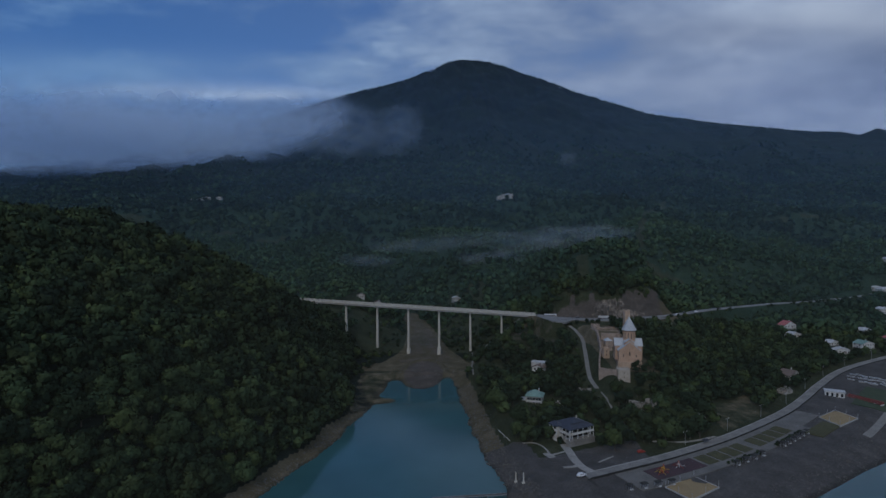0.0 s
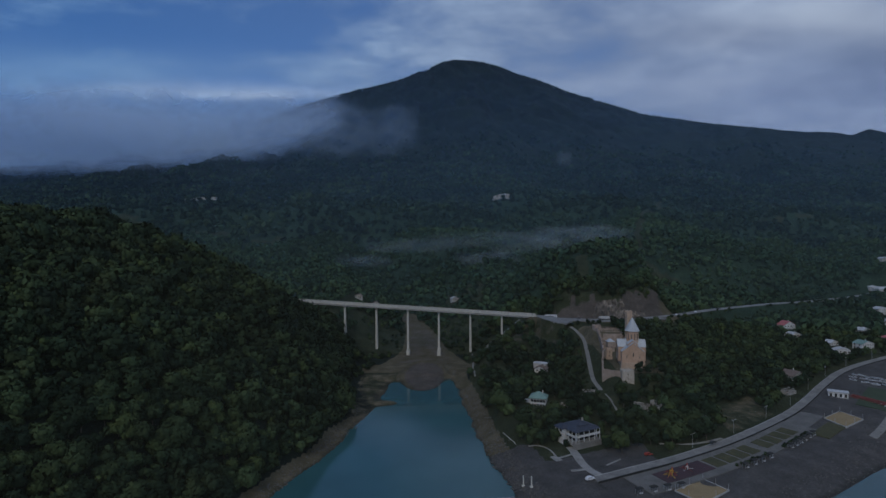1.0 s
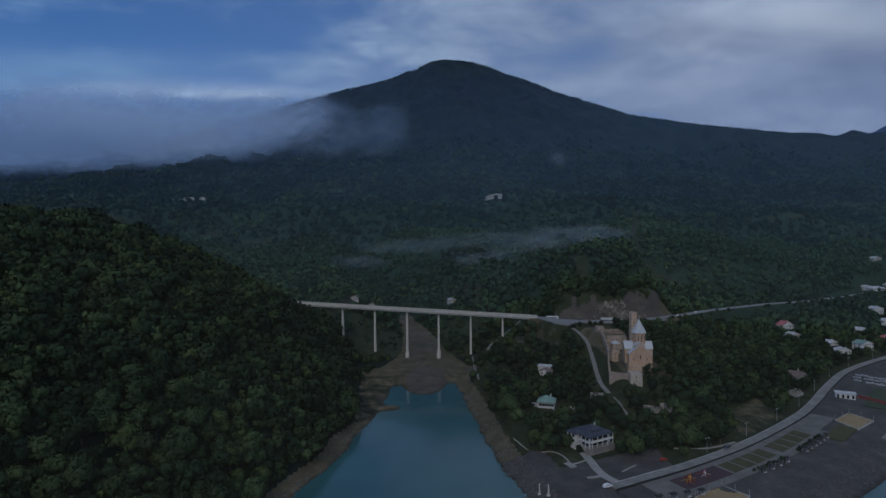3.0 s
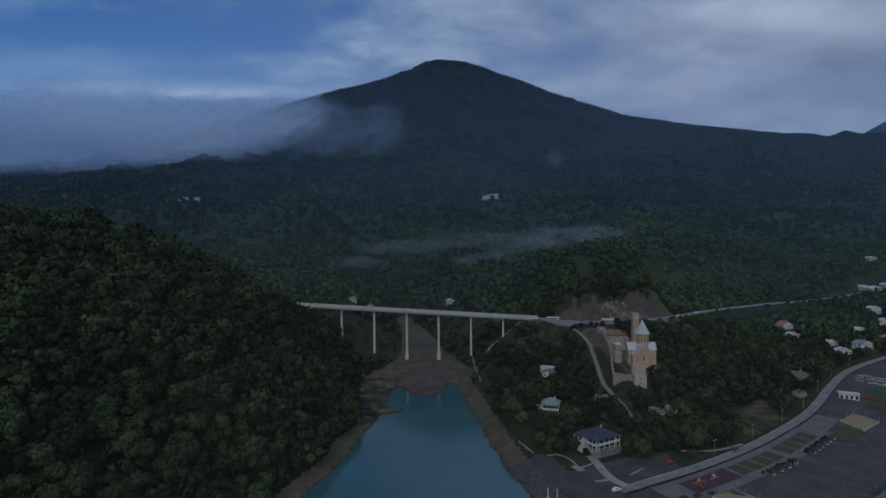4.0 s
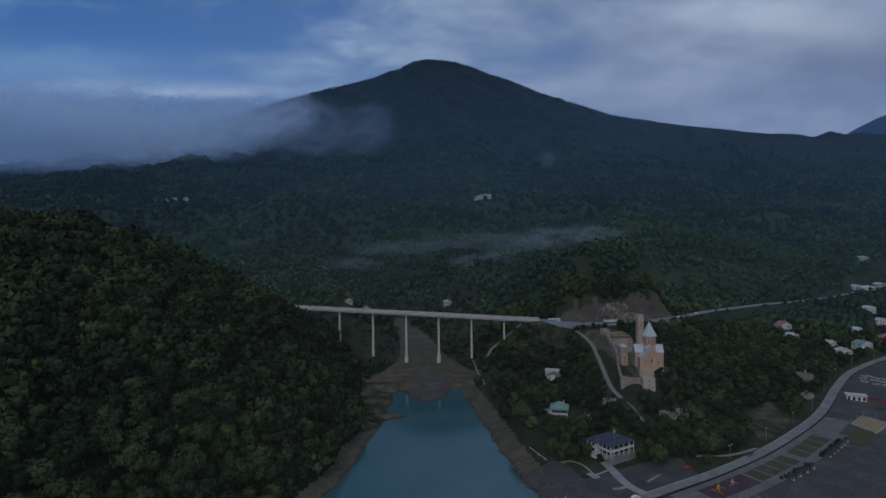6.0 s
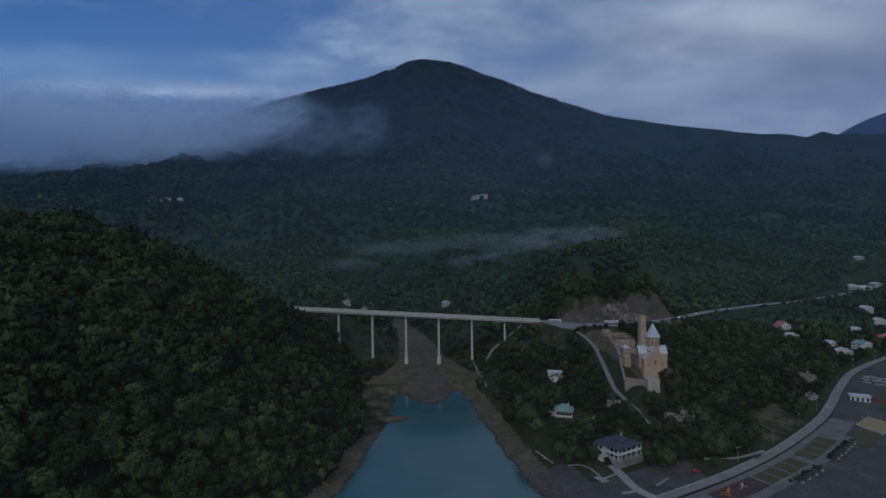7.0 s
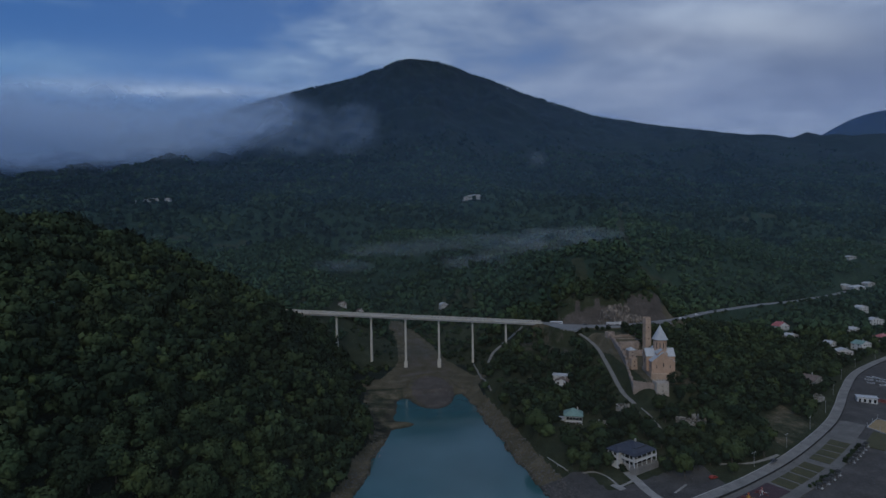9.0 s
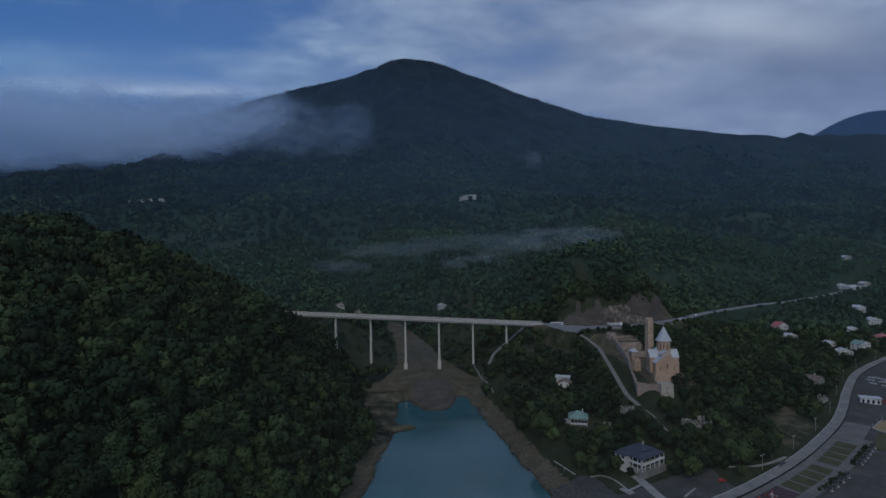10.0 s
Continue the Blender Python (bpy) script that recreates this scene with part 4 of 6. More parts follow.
# ---- houses ----
def build_house(name, x, y, w, d, storeys, turn, wall_mat, roof_mat, roof, label, rise=2.4, balcony=False, z=None):
    z = ground_at(x, y) if z is None else z
    h = thing(name, x, y, z, turn)
    top = 2.9 * storeys + 0.5
    part("foundation", box(-w / 2 - 0.15, w / 2 + 0.15, -d / 2 - 0.15, d / 2 + 0.15, -3.0, 0.5), M_CONCRETE, h)
    if roof == "gable":
        walls = part("wall", gabled_block(-w / 2, w / 2, -d / 2, d / 2, 0.5, top, top + rise), wall_mat, h)
        part("roof", gable(-w / 2, w / 2, -d / 2, d / 2, top + 0.04, top + rise + 0.04, 0.6, 0.18), roof_mat, h)
    else:
        walls = part("wall", box(-w / 2, w / 2, -d / 2, d / 2, 0.5, top), wall_mat, h)
        part("roof", hip(-w / 2, w / 2, -d / 2, d / 2, top + 0.22, top + 0.2 + rise, 0.7), roof_mat, h)
    for s in range(storeys):
        zc = 0.5 + 2.9 * s + 0.9
        n = max(2, int(w / 3.2))
        for i in range(n):
            xc = -w / 2 + w * (i + 0.5) / n
            for yy in (-d / 2, d / 2):
                g = part("window", box(xc - 0.62, xc + 0.62, yy - 0.04, yy + 0.04, zc, zc + 1.4), M_DARK, h)
                bm = bmesh.new()
                for q in ((-0.74, -0.62, -0.1, 1.5), (0.62, 0.74, -0.1, 1.5), (-0.62, 0.62, 1.4, 1.5), (-0.62, 0.62, -0.12, 0.0)):
                    add_box(bm, xc + q[0], xc + q[1], yy - 0.08, yy + 0.08, zc + q[2], zc + q[3])
                part("window_frame", bm, M_WHITE, g)
        n = max(1, int(d / 3.6))
        for i in range(n):
            yc = -d / 2 + d * (i + 0.5) / n
            for xx in (-w / 2, w / 2):
                part("window", box(xx - 0.04, xx + 0.04, yc - 0.55, yc + 0.55, zc, zc + 1.4), M_DARK, h)
    part("door", box(w * 0.18, w * 0.18 + 1.0, -d / 2 - 0.07, -d / 2 + 0.05, 0.5, 2.6), M_BROWNROOF, h)
    if balcony:
        b = part("balcony", box(-w / 2, w / 2, -d / 2 - 2.6, -d / 2, 3.15, 3.4), M_WHITE, h)
        for i in range(5):
            xx = -w / 2 + 0.2 + (w - 0.4) * i / 4
            part("column", box(xx - 0.16, xx + 0.16, -d / 2 - 2.5, -d / 2 - 2.2, 0.0, 3.15), M_WHITE, b)
            part("column", box(xx - 0.14, xx + 0.14, -d / 2 - 2.48, -d / 2 - 2.22, 3.4, 6.2), M_WHITE, b)
        part("parapet", box(-w / 2, w / 2, -d / 2 - 2.6, -d / 2 - 2.45, 3.4, 4.35), M_WHITE, b)
        part("canopy", box(-w / 2 - 0.2, w / 2 + 0.2, -d / 2 - 2.8, -d / 2 - 0.02, 6.2, 6.42), roof_mat, b)
    bm = box(w * 0.22, w * 0.22 + 0.7, 0.4, 1.1, top, top + rise + 0.9)
    part("chimney", bm, M_CREAM, h)
    tagged(h, label, "house")
    return h


HOUSES = []


def house(*a, **k):
    HOUSES.append((a[1], a[2], max(a[3], a[4])))
    return build_house(*a, **k)


house("house", 75.5, 338, 16, 14, 2, 28, M_WHITE, M_NAVY, "hip", "white two-storey house with dark blue hipped roof and balconies", 2.9, True, z=9.0)
white = bpy.data.objects["house"]
part("wing_wall", box(-11.6, -8.05, 0.0, 6.6, -3.0, 6.0), M_WHITE, white)
loggia = part("loggia_floor", box(-10.2, -8.02, -9.6, -0.4, 3.15, 3.4), M_WHITE, white)
part("loggia_rail", box(-10.2, -10.05, -9.6, -0.4, 3.4, 4.3), M_WHITE, loggia)
part("loggia_roof", box(-10.5, -8.02, -9.8, -0.3, 6.2, 6.44), M_NAVY, loggia)
for y in (-9.4, -6.4, -3.4, -0.7):
    part("loggia_column", box(-10.2, -9.9, y - 0.15, y + 0.15, -0.5, 6.2), M_WHITE, loggia)
# dark slabs on the solid wall imitate the shade of deep bays
for z in (0.6, 3.5):
    part("loggia_recess", box(-8.09, -7.98, -6.6, -0.8, z, z + 2.3), M_DARK, loggia)
part("wing_roof", hip(-11.6, -7.0, 0.0, 6.6, 6.25, 8.4, 0.7), M_NAVY, white)
for z in (1.5, 4.2):
    for y in (1.6, 4.8):
        part("window", box(-11.66, -11.54, y - 0.8, y + 0.8, z, z + 1.4), M_DARK, white)
    # likewise a dark slab for the shade behind the balcony
    part("recess", box(-6.6, 6.8, -7.1, -6.95, z - 0.9, z + 1.1), M_DARK, white)
part("upper_roof", hip(-3.4, 4.0, -4.6, 3.0, 8.0, 10.0, 0.5), M_NAVY, white)
part("upper_wall", box(-3.2, 3.8, -4.4, 2.8, 6.6, 7.9), M_WHITE, white)
part("terrace", box(-10.6, 8.2, -10.6, -7.2, -3.0, 0.3), M_ROADPALE, white)
house("house", 63.0, 398, 11, 10, 2, -18, M_CREAM, M_TEAL, "hip", "small rendered house with green hipped roof and lean-to among trees", 3.6, z=9.0)
teal = bpy.data.objects["house.001"]
part("lean_to_wall", box(-9.6, -5.55, -3.6, 3.0, -2.0, 3.0), M_CREAM, teal)
part("lean_to_roof", prism([(-10.1, -4.2), (-5.55, -4.2), (-5.55, 3.6), (-10.1, 3.6)], 3.02, 3.4, [(-9.9, -4.0), (-5.55, -4.0), (-5.55, 3.4), (-9.9, 3.4)]), M_GREYROOF, teal)
gallery = part("gallery", box(-4.5, 5.5, -7.0, -5.05, 3.2, 3.42), M_WHITE, teal, "glazed wooden gallery")
for k in range(6):
    part("gallery_post", box(-4.45 + 1.95 * k, -4.25 + 1.95 * k, -6.95, -6.75, -1.5, 6.1), M_WHITE, gallery)
part("gallery_glazing", box(-4.4, 5.4, -6.6, -6.5, 4.3, 6.0), M_DARK, gallery)
part("gallery_rail", box(-4.5, 5.5, -7.0, -6.85, 3.42, 4.3), M_WHITE, gallery)
house("house", 77.5, 468, 9, 8, 1, -25, M_WHITE, M_BROWNROOF, "gable", "white house with brown gabled roof and a pale metal shed roof", 2.0)
shed = bpy.data.objects["house.002"]
part("rear_wall", box(-7.5, 3.0, 4.02, 10.5, -2.0, 5.8), M_CREAM, shed)
part("rear_roof", prism([(-8.2, 3.9), (3.6, 3.9), (3.6, 11.2), (-8.2, 11.2)], 5.82, 6.05), M_GREYROOF, shed, "pale metal shed roof")


def build_ruin(x, y, w, d, tall, turn, label, seed):
    """A roofless shell: wall lengths broken off at uneven heights between empty window holes."""
    r = np.random.RandomState(seed)
    t = thing("ruined_house", x, y, ground_at(x, y), turn)
    part("rubble", prism(ring(9, 1, 0.2, w * 0.42, d * 0.40), -1.5, 0.5, ring(9, 1, 0.2, w * 0.30, d * 0.28)), M_RUBBLE, t)
    for (x0, y0), (x1, y1) in (((-w / 2, -d / 2), (w / 2, -d / 2)), ((w / 2, -d / 2), (w / 2, d / 2)), ((w / 2, d / 2), (-w / 2, d / 2)), ((-w / 2, d / 2), (-w / 2, -d / 2))):
        run = math.hypot(x1 - x0, y1 - y0)
        n = max(3, int(run / 1.5))
        side = bmesh.new()
        for i in range(n):
            top = tall * r.uniform(0.4, 1.0)
            a0, a1 = run * i / n, run * (i + 1) / n
            if i % 2 and r.uniform() < 0.8:
                add_box(side, a0, a1, -0.22, 0.22, -1.5, 0.9)
                add_box(side, a0, a1, -0.22, 0.22, min(2.4, top - 0.3), top)
                if tall > 4.5:
                    add_box(side, a0, a1, -0.22, 0.22, 3.0, 3.6)
            else:
                add_box(side, a0, a1, -0.22, 0.22, -1.5, top)
        bmesh.ops.transform(side, matrix=Matrix.Translation((x0, y0, 0)) @ Matrix.Rotation(math.atan2(y1 - y0, x1 - x0), 4, "Z"), verts=side.verts)
        part("broken_wall", side, M_RUIN, t)
    for k in range(4):
        yy = -d / 2 + d * (k + 0.5) / 4
        part("roof_beam", box(-w * r.uniform(0.2, 0.5), w * r.uniform(0.2, 0.5), yy - 0.1, yy + 0.1, tall * 0.62, tall * 0.62 + 0.2), M_BARK, t)
    HOUSES.append((x, y, max(w, d) * (0.85 if w > 10 else 0.5)))
    tagged(t, label, "ruin")


build_ruin(131.5, 379, 15, 9, 5.6, 12, "roofless pale stone house shell overgrown by trees", 1)
build_ruin(157.5, 362, 11, 8, 4.8, 10, "dilapidated pale house shell with fallen roof", 2)
build_ruin(100.5, 409, 7, 5, 4.0, 20, "small broken pale outbuilding beside the lane", 3)
build_ruin(78, 389, 6, 4, 3.0, -10, "small broken white shed among the trees", 4)
build_ruin(254, 428, 11, 6, 3.6, 30, "broken pale walls under trees by the lakeside road", 5)
HOUSES.append((283, 470, 7))
build_house("house", 283, 470, 20, 10, 1, 35, M_RUIN, M_BROWNROOF, "gable", "long low house with weathered brown roof among trees", 2.8)
house("house", 650, 868, 18, 10, 1, 20, M_WHITE, M_GREYROOF, "hip", "low white house with pale flat-looking roof on the far slope", 1.8)
house("house", 676, 851, 14, 10, 1, 10, M_CREAM, M_GREYROOF, "gable", "grey house with pale roof on the far slope", 1.8)
house("house", 737, 956, 16, 10, 1, 10, M_CREAM, M_GREYROOF, "gable", "lone pale house high on the wooded slope", 1.8)
house("house", 391, 655, 15, 10, 1, 12, M_WHITE, M_REDROOF, "gable", "white house with bright red gabled roof among trees", 4.2)
house("house", 377, 620, 14, 9, 1, 15, M_WHITE, M_GREYROOF, "gable", "low white house with pale metal roof", 2.0)
house("house", 400, 593, 12, 8, 1, 20, M_WHITE, M_GREYROOF, "gable", "low white house with pale metal roof", 2.0)
house("house", 388, 561, 14, 9, 1, -20, M_WHITE, M_GREYROOF, "gable", "white house with pale grey gabled roof by the road", 2.4)
house("house", 423, 579, 16, 10, 2, 15, M_WHITE, M_TEAL, "gable", "white two-storey house with green gabled roof", 2.6)
house("house", 476, 651, 13, 9, 1, 20, M_WHITE, M_GREYROOF, "gable", "small white house with pale roof on the slope", 2.2)
house("house", 536, 686, 16, 10, 2, -12, M_WHITE, M_GREYROOF, "gable", "white house with pale roof on the slope", 2.2)
house("house", 564, 739, 15, 10, 2, 10, M_WHITE, M_GREYROOF, "gable", "white two-storey house with pale roof on the slope", 2.2)
house("house", 638, 831, 22, 12, 2, 8, M_WHITE, M_GREYROOF, "hip", "large white house with pale roof near the upper road", 2.6)
house("house", 472, 607, 15, 10, 2, 20, M_CREAM, M_REDROOF, "hip", "rendered house with dull red roof in the village", 2.6)


# ---- hillside hamlets far off ----
BEHIND = ((17, 763, 10, 14, M_GREYROOF), (-109, 760, 10, 8, M_BROWNROOF), (-88, 772, 8, 10, M_BROWNROOF))
for x, y, w, turn in ((138, 1416, 11, 10), (147, 1401, 13, -8), (156, 1389, 10, 20), (164, 1379, 9, -15)):
    HOUSES.append((x, y, w))
    build_house("house", x, y, w, 11, 2, turn, M_CREAM, M_GREYROOF, "gable", "pale hamlet house on a far hillside terrace", 2.4, z=ground_at(x, y) + 3)
for x, y, w, turn in ((-606, 1424, 24, 5), (-578, 1424, 26, -3), (-550, 1426, 16, -8), (-371, 1400, 10, 12)):
    HOUSES.append((x, y, w))
    build_house("house", x, y, w, 10, 1, turn, M_CREAM, M_GREYROOF, "gable", "low pale distant house on the dark wooded slope", 1.8, z=ground_at(x, y) + 2.4)
for x, y, w, turn, rm in BEHIND:
    HOUSES.append((x, y, w))
    build_house("house", x, y, w, 8, 1, turn, M_CREAM, rm, "gable", "small pale house behind the bridge among trees", 2.0, z=ground_at(x, y) + 0.5)


# ---- trees ----
def clump_arrays(rng, n, size, radius, tall, lumps=11, core=True):
    """Leaf clumps over a lumpy crown: small four-cornered leaves turned out from each lump."""
    c = rng.normal(size=(lumps, 3))
    c /= np.linalg.norm(c, axis=1)[:, None]
    c *= rng.uniform(0.35, 0.62, (lumps, 1)) * np.array([radius, radius, tall])
    c[0] = (0, 0, 0.25 * tall)
    r = rng.uniform(0.36, 0.58, lumps) * radius
    k = rng.randint(0, lumps, n)
    d = rng.normal(size=(n, 3))
    d[:, 2] = np.abs(d[:, 2]) * 0.9 - 0.35
    d /= np.linalg.norm(d, axis=1)[:, None]
    p = c[k] + d * (r[k] * rng.uniform(0.82, 1.08, n))[:, None]
    nrm = d + rng.normal(size=(n, 3)) * 0.5
    nrm /= np.linalg.norm(nrm, axis=1)[:, None]
    a = np.cross(nrm, rng.normal(size=(n, 3)))
    a /= np.linalg.norm(a, axis=1)[:, None]
    b = np.cross(nrm, a)
    s = size * rng.uniform(0.6, 1.3, (n, 1))
    v = np.stack([p - a * s, p - b * s * 0.7 + nrm * s * 0.15, p + a * s, p + b * s * 0.7 + nrm * s * 0.15], 1).reshape(-1, 3)
    q = np.arange(4 * n).reshape(-1, 4)
    # soft light over each lump
    out = d * 0.75 + p / np.linalg.norm(p, axis=1)[:, None] * 0.35 + nrm * 0.25
    out = np.repeat(out / np.linalg.norm(out, axis=1)[:, None], 4, 0)
    if core:
        # a darker inside made of low lumps, so that no crown can be seen through
        cv, cq = [], []
        base = len(v)
        for cc, rr in zip(c, r):
            u = np.array([(1, 1, 1), (-1, 1, 1), (-1, -1, 1), (1, -1, 1), (1, 1, -1), (-1, 1, -1), (-1, -1, -1), (1, -1, -1)]) * 0.46
            cv.append(cc + u * rr * rng.uniform(0.9, 1.1, (8, 1)))
            cq.append(np.array([(0, 1, 2, 3), (7, 6, 5, 4), (0, 4, 5, 1), (1, 5, 6, 2), (2, 6, 7, 3), (3, 7, 4, 0)]) + base)
            base += 8
        u /= np.linalg.norm(u[0])
        v, q, out = np.vstack([v] + cv), np.vstack([q] + cq), np.vstack([out] + [u] * lumps)
    return v, q, out


def trunk_bmesh(rng, hgt, r):
    """A tapered, slightly crooked trunk that forks into limbs."""
    bm = bmesh.new()

    def limb(p, d, length, r0, r1):
        prev = None
        for i in range(4):
            u = i / 3
            c = p + d * (length * u) + Vector((rng.uniform(-1, 1), rng.uniform(-1, 1), 0)) * 0.12 * length * u * 0.4
            rr = r0 + (r1 - r0) * u
            cur = [bm.verts.new(c + Vector((rr * math.cos(t), rr * math.sin(t), 0))) for t in np.linspace(0, 2 * math.pi, 6)[:-1]]
            if prev:
                for j in range(5):
                    bm.faces.new((prev[j], prev[(j + 1) % 5], cur[(j + 1) % 5], cur[j]))
            prev = cur
        return c

    tip = limb(Vector((0, 0, -0.8)), Vector((0, 0, 1)), hgt * 0.55 + 0.8, r, r * 0.6)
    for i in range(4):
        a = 2 * math.pi * i / 4 + rng.uniform(-0.5, 0.5)
        limb(tip - Vector((0, 0, 0.6)), Vector((math.cos(a) * 0.7, math.sin(a) * 0.7, 0.75)).normalized(), hgt * 0.35, r * 0.45, r * 0.12)
    return bm


def build_tree(seed, n, leaf, radius, tall, stem, mat, label):
    rng = np.random.RandomState(seed)
    t = empty("tree", Matrix.Identity(4))
    part("trunk", trunk_bmesh(rng, stem + tall * 0.5, 0.28), M_BARK, t)
    v, q, nn = clump_arrays(rng, n, leaf, radius, tall)
    v[:, 2] += stem + tall * 0.75
    mesh_object("crown", v, q, mat, t, normals=nn)
    tagged(t, label, "tree", kind="")
    return t


def scatter(rng, x0, x1, y0, y1, step):
    xs, ys = np.arange(x0, x1, step), np.arange(y0, y1, step * 0.87)
    X, Y = np.meshgrid(xs, ys)
    X = X + (np.arange(len(ys)) % 2)[:, None] * step / 2
    X, Y = X.ravel() + rng.uniform(-0.38, 0.38, X.size) * step, Y.ravel() + rng.uniform(-0.38, 0.38, X.size) * step
    return X, Y


def clear_of(x, y, low=False):
    """Where trees may stand: off roads, houses, shore, river bed and fortress."""
    ok = np.ones(len(x), bool)
    for line, w in ((MAIN, 9.0), (LANE, 4.0), (FOOTPATH, 5.0)):
        d, _ = near_line(x, y, line)
        ok &= d > (w * 0.72 if low else w)
    d, _ = near_line(x, y + 12, MAIN)
    ok &= ~((d < 12) & (x > 215)) | low
    for far in () if low else (4, 8, 12, 16, 20, 24, 28):
        d, _ = near_line(x + 0.28 * far, y + 0.96 * far, LANE)
        ok &= d > 5.6
        d, _ = near_line(x + 0.24 * far, y + 0.97 * far, FOOTPATH)
        ok &= d > 5.0
    s = inland(x, y)
    ok &= ~((x > 20) & (s < np.where((x > 100) & (x < 170), 11, np.where(x > 215, 12, 19))) & (y < 640))
    for hx, hy, hw in HOUSES:
        w = hx / math.hypot(hx + 30, hy - 22)
        for far in (0,) if low else (0, 4) if hy < 385 and hx > 120 else (0, 4, 8, 12, 16, 20):
            ok &= np.hypot(x + w * far - hx, y + 0.93 * far - hy) > hw * 0.5 + (4.0 if far == 0 else 4.6 if hw > 9 and hy < 500 else 2.6)
    ok &= ~((x > 117) & (x < 158) & (y > 430) & (y < 552))
    ok &= ~((x > 110) & (x < 137) & (y > 398) & (y < 440)) & ~((x > 136) & (x < 150) & (y > 420) & (y < 440))
    ok &= ~((x > 88) & (x < 130) & (y > 538) & (y < 600)) & ~((x > 88) & (x < 236) & (y > 552) & (y < 588))
    for far in () if low else (8, 16, 24, 31):
        d, _ = near_line(x + 0.42 * far, y + 0.9 * far, MAIN)
        ok &= ~((d < 5.5) & ((x > 190) | ((far < 24) & (x > 92))))
    for far in (0, 9, 18, 27):
        ok &= np.hypot(x - 37 + 0.18 * far, y - 376 + 0.98 * far) > 12
    ok &= ~((x > 62) & (x < 108) & (y > 508) & (y < 552) & (wave(x, y, 16, 77) > -0.15))
    d, _ = near_line(x, y, MAIN)
    ok &= ~((d < 18 + 6 * wave(x, y, 30, 19)) & (x > 70) & (x < 236) & (y > lerp(x, MAIN[:, 0], MAIN[:, 1])))
    ok &= ~((x > -180) & (x < 95) & (np.abs(y - (594 - (x - 27) * 0.164)) < 9) & (x > -120))
    for way in TRACKS[:1]:
        for far in (0, 8, 16):
            ok &= near_line(x + 0.1 * far, y + far, way)[0] > 5.0
    L, R = lerp(y, *SHORE_L), lerp(y, *SHORE_R)
    ok &= ~((x > L - 12) & (x < R + 13) & (y < 690))
    ok &= ~((x > 26) & (x < 112) & (y < 328))
    ok &= ~((x > 84) & (x < 112) & (y < 350))
    return ok


def hill_face(x, y):
    """The lakeward face of the wooded hill, up to its crest."""
    return (y > 195) & (x > lerp(y, [195, 216, 248, 312, 376, 440, 456, 472, 504, 536, 600], [-178, -195, -220, -268, -322, -365, -335, -265, -216, -170, -165]))


def forest(name, x, y, rng, n, leaf, radius, tall, stem, mat, label, lumps=7, kinds=8, small=0.68, large=1.32, skew=1.0):
    """Many trees joined into one: crowns from a few models, turned and scaled."""
    models = [clump_arrays(np.random.RandomState(900 + k), n, leaf, radius, tall, lumps) for k in range(kinds)]
    z = height(x, y)
    V, Q, N, T, base = [], [], [], [], 0
    for i in range(len(x)):
        v, q, nn = models[rng.randint(kinds)]
        a, s = rng.uniform(0, 6.283), small + (large - small) * rng.uniform() ** skew
        c, d = math.cos(a), math.sin(a)
        turn = np.array([(c, d, 0), (-d, c, 0), (0, 0, 1)])
        w = (v + (0, 0, tall * 0.75)) @ turn * (s, s, s * rng.uniform(0.85, 1.2)) + (x[i], y[i], z[i] + stem * s)
        V.append(w), Q.append(q + base), N.append(nn @ turn), T.append(np.full(len(v), rng.uniform()))
        base += len(v)
    ob = mesh_object(name, np.vstack(V), np.vstack(Q), mat, normals=np.vstack(N))
    at = ob.data.attributes.new("tone", "FLOAT", "POINT")
    at.data.foreach_set("value", np.concatenate(T).astype(np.float32))
    return tagged(ob, label, "trees", kind="stuff")


rng = np.random.RandomState(5)
models = [build_tree(40 + k, 900, 0.50, 5.2, 4.8, 0.4, M_LEAF, "leafy broad-crowned tree in the dense hillside wood") for k in range(6)]
village = [build_tree(60 + k, 560, 0.52, 4.5, 4.3, 1.6, M_LEAF, "leafy green tree between the village houses") for k in range(4)]
light = build_tree(70, 1300, 0.50, 6.8, 7.0, 0.8, M_LEAF_LIGHT, "light green tree by the lake bank")


def plant(pool, x, y, group, taken=[]):
    z = height(x, y)
    for i in range(len(x)):
        s = 0.66 + 0.84 * rng.uniform() ** 1.6
        m = pose(x[i], y[i], z[i], 0, 0, rng.uniform(0, 360)) @ Matrix.Diagonal((s, s, s * rng.uniform(0.9, 1.15), 1))
        src = pool[i % len(pool)]
        key = src.name
        if key not in taken:
            taken.append(key)
            src.matrix_world = m
            ob = src
        else:
            ob = copy_thing(src, m)
            ob.matrix_basis = m
        tagged(ob, group=group)


x, y = scatter(rng, -420, -40, 120, 600, 5.6)
ok = clear_of(x, y) & (height(x, y) > 3.5) & (lerp(y, *SHORE_L) - x > 10)
ok &= hill_face(x, y)
x, y = x[ok], y[ok]
nearest = (y < 330) & (y > 210) & (lerp(y, *SHORE_L) - x < 62)
idx = np.where(nearest)[0][:190]
own = np.zeros(len(x), bool)
own[idx] = True
plant(models, x[own], y[own], "trees of the hillside wood")
forest("hillside_wood", x[~own], y[~own], rng, 160, 0.86, 5.0, 4.2, 0.4, M_LEAF, "dense dark green broadleaved wood covering the steep hill", 9, 10, 0.62, 1.72, 2.0)

x, y = scatter(rng, -400, -40, 190, 560, 6.0)
ok = clear_of(x, y) & (height(x, y) > 3.5) & (lerp(y, *SHORE_L) - x > 10) & hill_face(x, y)
